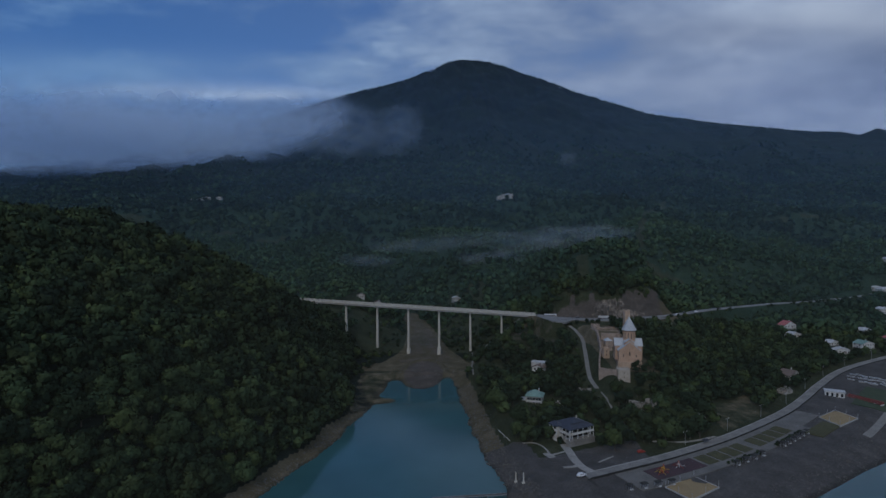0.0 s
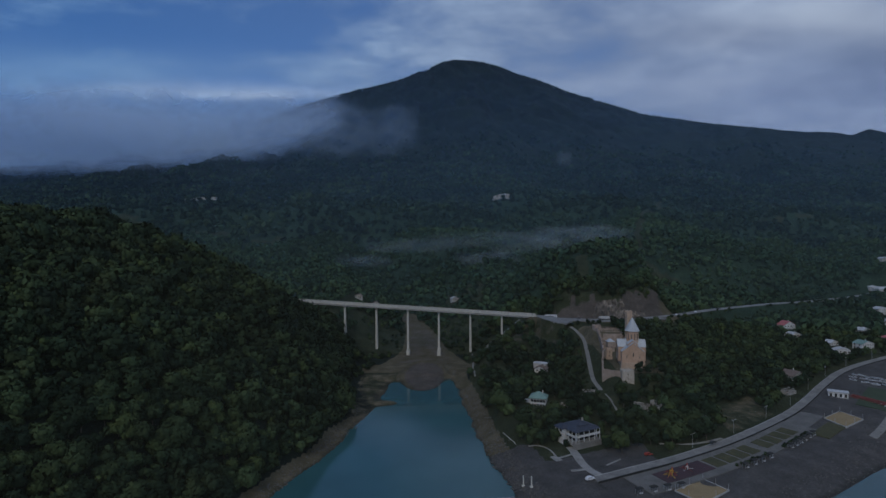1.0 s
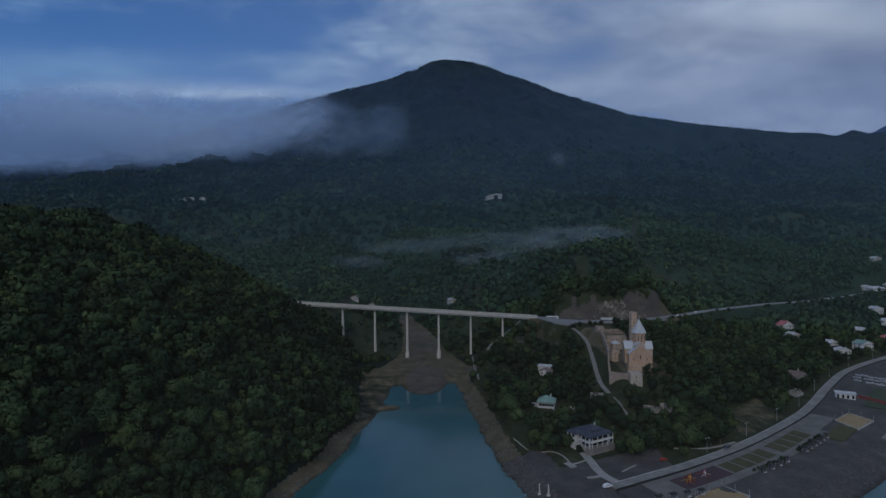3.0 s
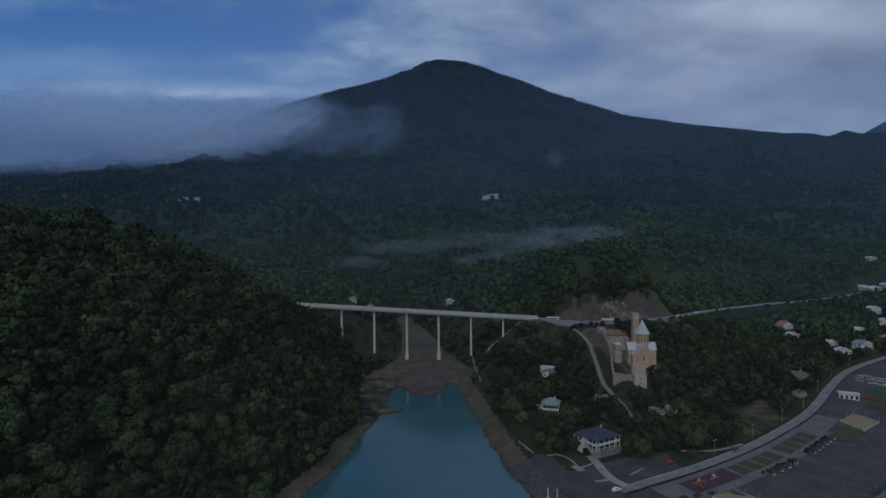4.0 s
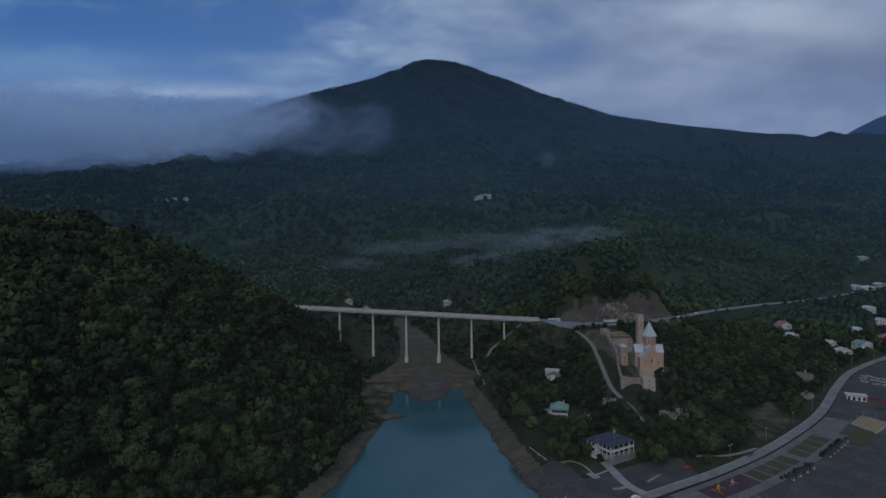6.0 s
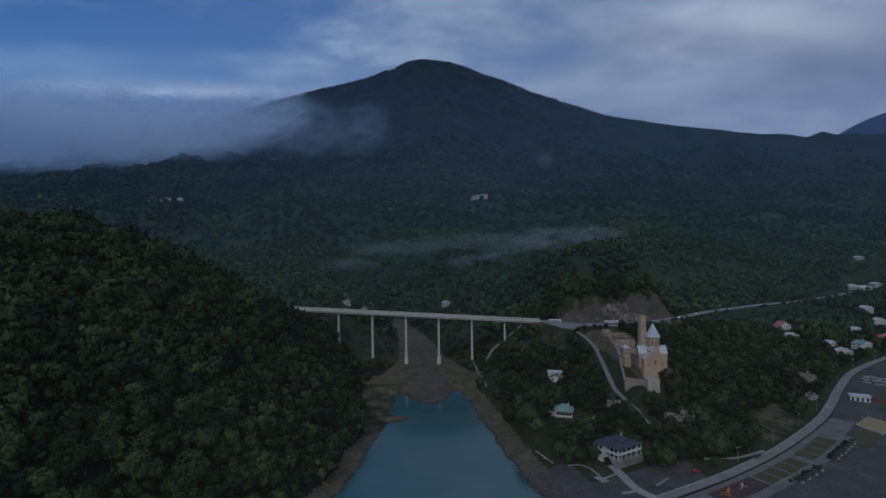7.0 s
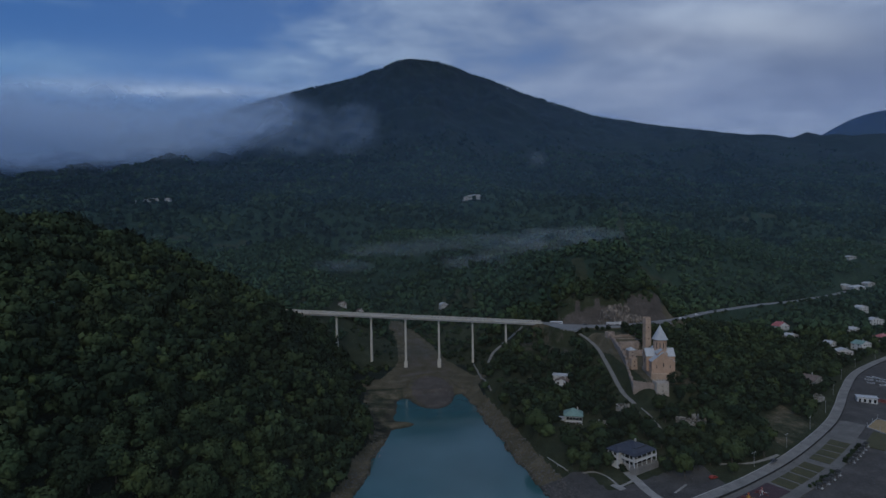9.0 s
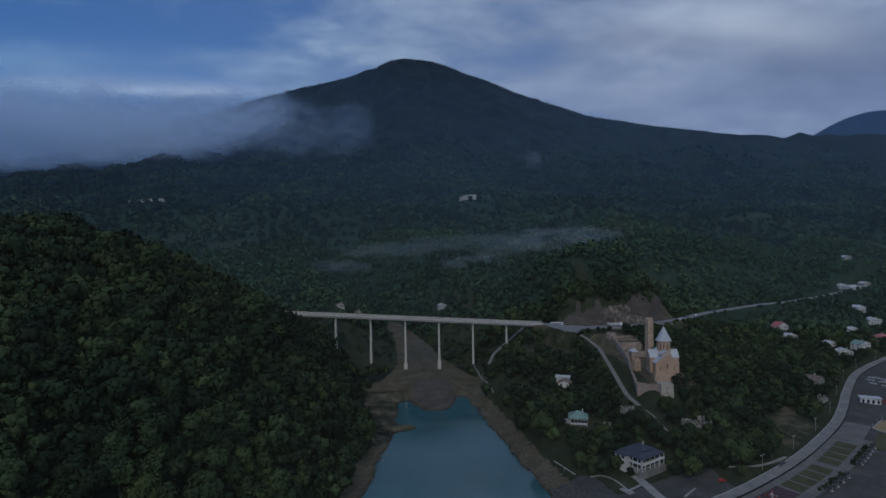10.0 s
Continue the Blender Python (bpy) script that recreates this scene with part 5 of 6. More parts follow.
forest("hill_undergrowth", x[ok], y[ok], rng, 30, 1.3, 4.2, 2.6, 0.6, M_LEAF, "dark undergrowth filling the gaps of the hillside wood", 5)

x, y = scatter(rng, -330, -50, 170, 560, 3.6)
dl = lerp(y, *SHORE_L) - x
ok = (dl > 9.5) & (dl < 19) & clear_of(x, y)
forest("shore_bushes", x[ok], y[ok], rng, 60, 0.62, 2.4, 2.0, 0.2, M_LEAF, "dark bushes along the foot of the wooded hill", 5)

x, y = scatter(rng, 22, 470, 290, 640, 7.4)
s = inland(x, y)
dens = np.where((x < 125) & (y < 520), 0.88, 0.96)
ok = clear_of(x, y) & (height(x, y) > 3.5) & (rng.uniform(size=len(x)) < dens)
ok &= ~((x > 175) & (x < 215) & (s < 34)) & ~((x < 60) & (y > 430) & (rng.uniform(size=len(x)) < 0.45))
x, y = x[ok], y[ok]
own = (x < 165) & (y < 470)
own &= np.cumsum(own) <= 110
plant(village, x[own], y[own], "village trees")
bx, by = scatter(rng, 30, 640, 300, 800, 5.2)
keep = clear_of(bx, by, True) & ~clear_of(bx, by) & (inland(bx, by) > 20) & (rng.uniform(size=len(bx)) < 0.8) & ~((bx > 175) & (bx < 215) & (inland(bx, by) < 34))
cx, cy = scatter(rng, 84, 250, 585, 640, 5.0)
cd, _ = near_line(cx, cy, MAIN)
grow = (cd > 10) & (cd < 24) & (cy > lerp(cx, MAIN[:, 0], MAIN[:, 1])) & (rng.uniform(size=len(cx)) < fade(cd, 10, 23) * 0.42) & ((cx < 145) | (cx > 205) | (cd > 20))
forest("slope_bushes", cx[grow], cy[grow], rng, 46, 0.75, 2.4, 1.9, 0.0, M_LEAF, "scattered bushes on the bare brown slope above the road", 5)
forest("village_bushes", bx[keep], by[keep], rng, 46, 0.75, 2.3, 1.5, 0.0, M_LEAF, "low dark bushes between the village houses and below the road", 5)
forest("village_wood", x[~own], y[~own], rng, 130, 0.90, 4.4, 4.0, 1.8, M_LEAF, "dark green trees filling the slopes round the village")
plant(village, np.array([89.0, 98, 106, 115, 126, 92, 104, 97, 113, 121, 138, 131, 90, 101, 109, 119, 128, 136, 144, 100, 108, 117, 95, 150]), np.array([325.0, 327, 326, 330, 335, 346, 347, 337, 339, 342, 352, 345, 334, 331, 334, 334, 331, 338, 345, 354, 356, 352, 319, 350]), "village trees")
plant([light], np.array([35.0, 39.5, 37.0]), np.array([379.0, 373.0, 384.0]), "trees by the lake bank")

x, y = scatter(rng, -620, 900, 630, 1120, 11.5)
ok = clear_of(x, y) & (np.abs(x) < 0.86 * y + 120) & (rng.uniform(size=len(x)) < 0.86)
vx = lerp(y, [560, 600, 700, 850, 1000], [-22, -20, -28, -60, -110])
ok &= np.abs(x - vx) > lerp(y, [560, 650, 800, 801], [34, 24, 9, 0])
ok &= ~((y < 760) & (x < 60) & (x > -200) & (rng.uniform(size=len(x)) < 0.35))
ok &= ~meadow(x, y)
forest("valley_wood", x[ok], y[ok], rng, 34, 2.3, 6.6, 5.0, 0.6, M_LEAF_MID, "dark woods on the slopes behind the bridge", 4)
x, y = scatter(rng, -1900, 2150, 1120, 2900, 21)
ok = (np.abs(x) < 0.84 * y + 120) & (rng.uniform(size=len(x)) < 0.9 * fade(y + 160 * wave(x, y, 300, 61), 2900, 1950))
ok &= ~meadow(x, y)
forest("mountain_wood", x[ok], y[ok], rng, 16, 4.6, 9.5, 7.0, -0.5, M_LEAF_FAR, "far dark woods on the mountain's foot", 2)


x, y = scatter(rng, -175, 100, 486, 770, 6.5)
vx = lerp(y, [486, 560, 600, 700, 850], [-22, -22, -20, -28, -60])
ok = (np.abs(x - vx) > lerp(y, [486, 560, 620, 770], [60, 44, 26, 10])) & (x > lerp(y, *SHORE_L) - 14) & (rng.uniform(size=len(x)) < np.where((x < -45) & (y > 605), 0.3, 0.62))
ok &= np.abs(y - (594 - (x - 27) * 0.164)) > 4
for way in TRACKS:
    for far in (0, 5, 10):
        ok &= near_line(x + 0.1 * far, y + far, way)[0] > 3.5
ok &= ~((x > 60) & (y < 640))
forest("valley_bushes", x[ok], y[ok], rng, 70, 0.75, 3.0, 2.2, 0.1, M_LEAF, "dark bushes on the banks below the bridge", 5)

x, y = scatter(rng, -3400, 3700, 4262, 4316, 17)
forest("ridge_wood", x, y, rng, 10, 4.0, 8.0, 6.0, -2.5, M_LEAF_FAR, "ragged line of dark trees along the mountain ridge", 3)


# ---- mist ----
def mist_material(name, scale, lo, hi, thick, stretch, colour):
    m, t, b = material(name)
    t.nodes.remove(b)
    out = t.nodes["Material Output"]
    d, tr, cl = t.nodes.new("ShaderNodeBsdfDiffuse"), t.nodes.new("ShaderNodeBsdfTranslucent"), t.nodes.new("ShaderNodeBsdfTransparent")
    for n in (d, tr):
        n.inputs[0].default_value = (*colour, 1)
    both, mix = t.nodes.new("ShaderNodeMixShader"), t.nodes.new("ShaderNodeMixShader")
    t.links.new(d.outputs[0], both.inputs[1]), t.links.new(tr.outputs[0], both.inputs[2])
    n = tnoise(t, scale, 6.0, 0.6, None, stretch)
    a = t.nodes.new("ShaderNodeAttribute")
    a.attribute_name = "veil"
    f = tmath(t, "ADD", tmath(t, "MULTIPLY", tmath(t, "SUBTRACT", n, 0.5), 1.7), a.outputs["Fac"])
    al = tramp(t, f, [(lo, 0.0), (hi, thick)])
    al = tmath(t, "MULTIPLY", al, tramp(t, a.outputs["Fac"], [(0.02, 0.0), (0.25, 1.0)]))
    t.links.new(al, mix.inputs[0])
    t.links.new(cl.outputs[0], mix.inputs[1]), t.links.new(both.outputs[0], mix.inputs[2])
    t.links.new(mix.outputs[0], out.inputs[0])
    return m


def mist_sheet(name, x0, x1, y, z0, z1, density, mat, label, seed, nx=60, nz=24, billow=60):
    """A bank of mist: an upright billowing veil whose density thins out to its edges."""
    U, W = np.meshgrid(np.linspace(0, 1, nx), np.linspace(0, 1, nz))
    X, Z = x0 + (x1 - x0) * U, z0 + (z1 - z0) * W
    Y = y + billow * wave(X, Z * 2, (x1 - x0) * 0.3, seed)
    V = np.stack([X.ravel(), Y.ravel(), Z.ravel()], 1)
    i = (np.arange(nz - 1)[:, None] * nx + np.arange(nx - 1)[None]).ravel()
    ob = mesh_object(name, V, np.stack([i, i + 1, i + nx + 1, i + nx], 1), mat, smooth=True)
    a = ob.data.attributes.new("veil", "FLOAT", "POINT")
    a.data.foreach_set("value", density(U, W).ravel().astype(np.float32))
    return tagged(ob, label, "mist", kind="stuff")


def oval(U, W):
    return np.clip(1 - (2 * U - 1) ** 2, 0, 1) ** 0.7 * np.clip(1 - (2 * W - 1) ** 2, 0, 1) ** 0.8


def bank(U, W):
    """The cloud bank: its underside climbs along the mountain's shoulder, its top is billowed and soft."""
    X, Z = -3200 + 3270 * U, 365 + 635 * W
    under = lerp(X, [-3200, -1150, -809, -560, -433, -340], [385, 398, 430, 525, 610, 690])
    over = lerp(X, [-3200, -1725, -900, -560, -420, -330], [800, 765, 725, 725, 735, 715]) + 26 * wave(X, Z * 0, 420, 33)
    return fade(Z, under - 25, under + 85) * fade(Z, over + 90, over - 190) ** 1.3 * fade(X, -320, -520)


M_BANK = mist_material("cloud_bank", 0.0046, -0.05, 0.95, 0.66, (1.0, 1.0, 2.0), (0.62, 0.78, 1.0))
M_TORN = mist_material("torn_mist", 0.0075, 0.30, 1.35, 0.26, (1.0, 1.0, 0.8), (0.55, 0.72, 0.98))
M_WISP = mist_material("mist_wisps", 0.020, 0.25, 1.10, 0.145, (1.0, 1.0, 3.0), (0.70, 0.80, 0.90))
# haze put into tinted see-through sheets; M_NEAR only lifts the dark tones
M_NEAR = mist_material("dark_lifting_veil", 0.004, 0.0, 1.0, 0.027, (1.0, 1.0, 2.0), (0.86, 0.82, 0.58))
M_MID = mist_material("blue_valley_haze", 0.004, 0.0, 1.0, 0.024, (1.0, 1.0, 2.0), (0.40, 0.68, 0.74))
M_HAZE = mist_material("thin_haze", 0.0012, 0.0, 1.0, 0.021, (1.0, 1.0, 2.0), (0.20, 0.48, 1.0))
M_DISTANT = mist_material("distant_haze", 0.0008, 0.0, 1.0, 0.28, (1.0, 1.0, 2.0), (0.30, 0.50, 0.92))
scene.cycles.transparent_max_bounces = 32
for k, yy in enumerate((2350, 2500, 2650)):
    mist_sheet("cloud_bank", -3200, 70, yy, 365, 1000, bank, M_BANK, "grey cloud bank lying on the mountain's shoulder", 30 + k)
for k, (x0, x1, yy, z0, z1) in enumerate(((-640, -330, 2230, 400, 700), (-480, -230, 2180, 400, 640), (-330, -40, 2140, 390, 620), (-860, -520, 2260, 400, 600))):
    mist_sheet("mist", x0, x1, yy, z0, z1, oval, M_TORN, "torn wisps of mist below the cloud bank", 64 + k, 50, 24, 20)
for k, (x0, x1, yy, z0, z1) in enumerate(((-125, 30, 900, 96, 124), (-40, 190, 880, 104, 132), (10, 130, 850, 76, 104), (120, 330, 930, 104, 142), (118, 268, 790, 104, 144), (160, 262, 770, 112, 140), (60, 250, 870, 92, 122), (-160, -60, 860, 78, 100), (250, 290, 1250, 270, 310))):
    mist_sheet("mist", x0, x1, yy, z0, z1, oval, M_WISP, "thin mist drifting over the lower woods", 40 + k, 40, 14, 14)


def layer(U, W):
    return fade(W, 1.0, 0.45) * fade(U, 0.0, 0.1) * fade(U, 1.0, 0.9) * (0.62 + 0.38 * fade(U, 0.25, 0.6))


# added sheets: the one at y=140 lifts darks, the rest imitate aerial haze
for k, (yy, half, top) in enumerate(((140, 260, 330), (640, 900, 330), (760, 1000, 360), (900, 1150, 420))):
    mist_sheet("haze", -half, half, yy, 0.5, top, layer, M_NEAR if yy < 200 else M_MID, "tinted sheet standing in for thin haze over the valley", 70 + k, 40, 16, 40 if yy > 200 else 4)
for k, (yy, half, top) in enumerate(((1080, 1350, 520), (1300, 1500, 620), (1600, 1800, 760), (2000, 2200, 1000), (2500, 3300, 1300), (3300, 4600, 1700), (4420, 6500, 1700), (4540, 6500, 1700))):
    mist_sheet("haze", -half, half, yy, 0.5, top, layer, M_HAZE, "blue-tinted sheet standing in for thin haze before the mountain", 50 + k, 40, 16, 60)


# added blue sheet that pales the farthest hill as distance would
mist_sheet("haze", 1900, 6900, 4440, 0.5, 1700, layer, M_DISTANT, "blue-tinted sheet standing in for haze before the farthest hill", 90, 40, 16, 20)


# ---- rock face above the road ----
def build_cliff():
    run = MAIN[(MAIN[:, 0] > 148) & (MAIN[:, 0] < 252)]
    run = run - np.column_stack([side_of(run) * 6.8, np.zeros(len(run))])
    line = smooth_line(run[::4], 1.2)
    n, m = len(line), 22
    side = side_of(line)
    V = []
    for i, (p, s) in enumerate(zip(line, side)):
        u = i / (n - 1)
        top = float(lerp(u, [0, 0.05, 0.12, 0.3, 0.45, 0.62, 0.85, 1], [5, 14, 19, 20, 17, 13, 9, 4])) + 1.6 * noise.fractal(Vector((p[0] * 0.07, p[1] * 0.07, 5)), 0.8, 2.0, 3)
        for j in range(m):
            w = j / (m - 1)
            q = Vector((p[0] * 0.16, p[1] * 0.16, w * top * 0.16))
            off = -(w ** 1.2) * 10 - 3.2 * abs(noise.noise(Vector((p[0] * 0.13, p[1] * 0.13, 3.3 + w * 0.4)))) + 2.4 * noise.fractal(q, 0.8, 2.1, 5) - 2.6 * abs(noise.noise(Vector((p[0] * 0.28, p[1] * 0.28, w * 0.8)))) + 1.0 * noise.noise(Vector((p[0] * 0.9, p[1] * 0.9, w * 3)))
            V.append((p[0] + s[0] * off, p[1] + s[1] * off, p[2] - 1.0 + w * top + 1.0 * noise.noise(q * 2)))
    i = (np.arange(n - 1)[:, None] * m + np.arange(m - 1)[None]).ravel()
    ob = mesh_object("rock_face", np.array(V), np.stack([i, i + m, i + m + 1, i + 1], 1), M_CLIFF)
    tagged(ob, "bare pale rock cutting above the main road", "rock face", kind="structure")


build_cliff()


# ---- promenade: lawns, courts, playground ----
PS = np.concatenate([[0], np.cumsum(np.hypot(*np.diff(PROM[:, :2], axis=0).T))])
PSIDE = side_of(PROM)


def prom_at(u, off):
    """A place beside the lakeside road: u metres along it, off metres towards the lake."""
    x, y = np.interp(u, PS, PROM[:, 0]), np.interp(u, PS, PROM[:, 1])
    sx, sy = np.interp(u, PS, PSIDE[:, 0]), np.interp(u, PS, PSIDE[:, 1])
    return float(x + sx * off), float(y + sy * off)


def prom_u(x):
    return float(np.interp(x, PROM[:, 0], PS))


def patch(name, u0, u1, o0, o1, mat, label, category, lift=0.18, kind="structure"):
    """A flat bed that follows the ground beside the road, with real thickness."""
    bm = bmesh.new()
    nu, no = max(2, int(abs(u1 - u0) / 2.5) + 1), max(2, int(abs(o1 - o0) / 3) + 1)
    grid = []
    for i in range(nu):
        row = []
        for j in range(no):
            x, y = prom_at(u0 + (u1 - u0) * i / (nu - 1), o0 + (o1 - o0) * j / (no - 1))
            row.append((x, y, ground_at(x, y) + lift + 0.22))
        grid.append(row)
    top = [[bm.verts.new(p) for p in r] for r in grid]
    low = [[bm.verts.new((p[0], p[1], p[2] - 0.8)) for p in r] for r in grid]
    for i in range(nu - 1):
        for j in range(no - 1):
            bm.faces.new((top[i][j], top[i][j + 1], top[i + 1][j + 1], top[i + 1][j]))
    for i in range(nu - 1):
        bm.faces.new((top[i][0], top[i + 1][0], low[i + 1][0], low[i][0]))
        bm.faces.new((top[i + 1][-1], top[i][-1], low[i][-1], low[i + 1][-1]))
    for j in range(no - 1):
        bm.faces.new((top[0][j + 1], top[0][j], low[0][j], low[0][j + 1]))
        bm.faces.new((top[-1][j], top[-1][j + 1], low[-1][j + 1], low[-1][j]))
    bmesh.ops.recalc_face_normals(bm, faces=bm.faces)
    return tagged(part(name, bm, mat), label, category, kind=kind)


patch("pavement", prom_u(86), prom_u(214), 0.45, 20.0, M_WALK, "grey paved lakeside walk below the road", "pavement", 0.16)
for k in range(8):
    ua = prom_u(132) + k * 10.4 + (5.0 if k > 3 else 0.0)
    patch("lawn", ua, ua + 8.6, 4.6, 14.5, M_LAWN, "dry olive lawn bed beside the lakeside walk", "lawn", 0.32, kind="")
patch("playground_floor", prom_u(100), prom_u(130), 4.0, 15.0, M_RUBBER, "dark red rubber playground surface", "playground", 0.33, kind="")


def court(name, corners, mat, label, lift):
    c = [Vector(p) for p in corners]
    zs = sum(ground_at(p.x, p.y) for p in c) / 4 + lift
    t = thing(name, *(sum((p for p in c), Vector((0, 0))) / 4), zs)
    o = t.matrix_world.translation
    part("sand_bed", prism([(p.x - o.x, p.y - o.y) for p in c], -1.5, 0.0), mat, t)
    bm = bmesh.new()
    for a, b in zip(c, c[1:] + c[:1]):
        d = (b - a).normalized()
        n = Vector((d.y, -d.x))
        q = [a - d * 0.2, b + d * 0.2, b + d * 0.2 + n * 0.35, a - d * 0.2 + n * 0.35]
        lo = [bm.verts.new((p.x - o.x, p.y - o.y, -1.5)) for p in q]
        hi = [bm.verts.new((p.x - o.x, p.y - o.y, 0.22)) for p in q]
        bm.faces.new(hi)
        for i in range(4):
            bm.faces.new((lo[i], lo[(i + 1) % 4], hi[(i + 1) % 4], hi[i]))
    bmesh.ops.recalc_face_normals(bm, faces=bm.faces)
    part("kerb", bm, M_CONCRETE, t)
    for i in range(4):
        for f in (0.0, 0.5):
            p = c[i].lerp(c[(i + 1) % 4], f)
            part("fence_post", box(p.x - o.x - 0.07, p.x - o.x + 0.07, p.y - o.y - 0.07, p.y - o.y + 0.07, -0.5, 3.2), M_STEEL, t)
    tagged(t, label, "sports court")


court("sand_court", [(113.8, 262.5), (132.1, 275.3), (125.5, 287.7), (106.7, 275.7)], M_SAND, "yellow sand sports court by the beach", 0.3)
court("sand_court", [(246.1, 355.8), (266.9, 369.6), (263.7, 386.4), (243.9, 372.5)], M_SAND, "yellow sand sports court by the beach", 0.4)
patch("lawn", prom_u(206), prom_u(228), 20, 30, M_LAWN, "dry olive lawn beside the sand court", "lawn", 0.32, kind="")
patch("pavement", prom_u(200), prom_u(236), 1.0, 15.0, M_WALK, "blue-grey paved plaza beside the road", "plaza", 0.16)
patch("pavement", prom_u(225), prom_u(300), 42.5, 46.5, M_PATH, "pale path along the beach edge", "path", 0.12)
patch("sports_field", prom_u(268), prom_u(310), 24, 44, surface("green_turf", (0.022, 0.038, 0.018), (0.045, 0.068, 0.030), 0.2, 2.0, 0.95), "green fenced sports field by the beach", "sports field", 0.2, kind="")


# ---- playground equipment, shelters, benches ----
def build_play(x, y, mats, label):
    z = ground_at(x, y) + 0.3
    t = thing("climbing_frame", x, y, z, 25)
    for i in range(5):
        a = 2 * math.pi * i / 5
        bm = bmesh.new()
        add_box(bm, -0.12, 0.12, 0.0, 3.4, -0.12, 0.12)
        bmesh.ops.transform(bm, matrix=Matrix.Translation((0, 0, 3.2)) @ Matrix.Rotation(a, 4, "Z") @ Matrix.Rotation(radians(-68), 4, "X"), verts=bm.verts)
        part("leg", bm, mats[i % 2], t)
    part("platform", cone(8, 0.9, 0.9, 1.6, 1.75), mats[0], t)
    part("cap", cone(8, 0.55, 0.1, 3.1, 3.7), mats[1], t)
    for i in range(5):
        a = 2 * math.pi * (i + 0.5) / 5
        bm = bmesh.new()
        add_box(bm, -0.07, 0.07, 1.2, 3.6, -0.07, 0.07)
        bmesh.ops.transform(bm, matrix=Matrix.Translation((0, 0, 1.1)) @ Matrix.Rotation(a, 4, "Z") @ Matrix.Rotation(radians(-12), 4, "X"), verts=bm.verts)
        part("climbing_bar", bm, mats[(i + 1) % 2], t)
    bm = bmesh.new()
    add_box(bm, -0.4, 0.4, 0.9, 4.2, -0.08, 0.08)
    bmesh.ops.transform(bm, matrix=Matrix.Translation((0, 0, 2.1)) @ Matrix.Rotation(radians(-27), 4, "X"), verts=bm.verts)
    part("slide", bm, mats[1], t)
    t.scale = (0.95, 0.95, 0.95)
    tagged(t, label, "play equipment")


px, py = prom_at(prom_u(106), 10.0)
build_play(px, py, (M_RED, M_YELLOW), "red and yellow climbing frame with slide on the playground")
px, py = prom_at(prom_u(109), 8.0)
build_play(px, py, (M_YELLOW, M_RED), "yellow and red climbing frame on the playground")
px, py = prom_at(prom_u(118), 8.5)
build_play(px, py, (M_WHITE, M_RED), "white and red climbing frame on the playground")


def build_shelter(x, y, turn):
    t = thing("bench_shelter", x, y, ground_at(x, y) + 0.1, turn)
    for sx in (-1, 1):
        part("post", box(sx * 1.5 - 0.07, sx * 1.5 + 0.07, 0.8, 0.94, -0.3, 2.5), M_STEEL, t)
        part("post", box(sx * 1.5 - 0.07, sx * 1.5 + 0.07, -0.9, -0.76, -0.3, 2.3), M_STEEL, t)
    part("canopy", prism([(-1.9, -1.3), (1.9, -1.3), (1.9, 1.3), (-1.9, 1.3)], 2.4, 2.9, [(-1.5, -0.3), (1.5, -0.3), (1.5, 0.9), (-1.5, 0.9)]), M_TYRE, t)
    part("seat", box(-1.0, 1.0, -1.7, -1.15, 0.45, 0.55, 0.03), M_GREYROOF, t)
    part("backrest", box(-1.0, 1.0, -1.1, -1.02, 0.55, 0.95, 0.03), M_GREYROOF, t)
    return tagged(t, "dark canopied shelter with a white bench by the beach", "bench shelter", group="beach shelters")


def way_of(u):
    a, b = prom_at(u - 2, 0), prom_at(u + 2, 0)
    return math.degrees(math.atan2(b[1] - a[1], b[0] - a[0]))


first = None
for u, o in [(prom_u(82) + 7.4 * k, 16.0 + 1.6 * k) for k in range(4)] + [(prom_u(143) + 7.5 * k, 21.5) for k in range(4)] + [(prom_u(181) + 6.0 * k, 21.5) for k in range(6)]:
    x, y = prom_at(u, o)
    if first is None:
        first = build_shelter(x, y, way_of(u))
    else:
        copy_thing(first, pose(x, y, ground_at(x, y) + 0.1, 0, 0, way_of(u)))


# ---- shrubs along the beach ----
def build_shrub(seed):
    r = np.random.RandomState(seed)
    t = empty("shrub", Matrix.Identity(4))
    v, q, nn = clump_arrays(r, 240, 0.28, 1.5, 1.2, 6)
    v[:, 2] += 0.9
    mesh_object("crown", v, q, M_LEAF, t, normals=nn)
    part("trunk", trunk_bmesh(r, 0.9, 0.08), M_BARK, t)
    return tagged(t, "dark rounded shrub beside the beach shelters", "shrub", group="beach shrubs")


shrub = build_shrub(3)
k = 0
for u, o in [(prom_u(141) + 3.7 * i, 18.8) for i in range(8)] + [(prom_u(179) + 3.2 * i, 18.6) for i in range(11)]:
    x, y = prom_at(u, o + 0.6 * math.sin(3 * u))
    m = pose(x, y, ground_at(x, y) + 0.1, 0, 0, 57 * k) @ Matrix.Scale(0.8 + 0.35 * (k * 7 % 5) / 5, 4)
    if k == 0:
        shrub.matrix_world = m
    else:
        copy_thing(shrub, m).matrix_basis = m
    k += 1


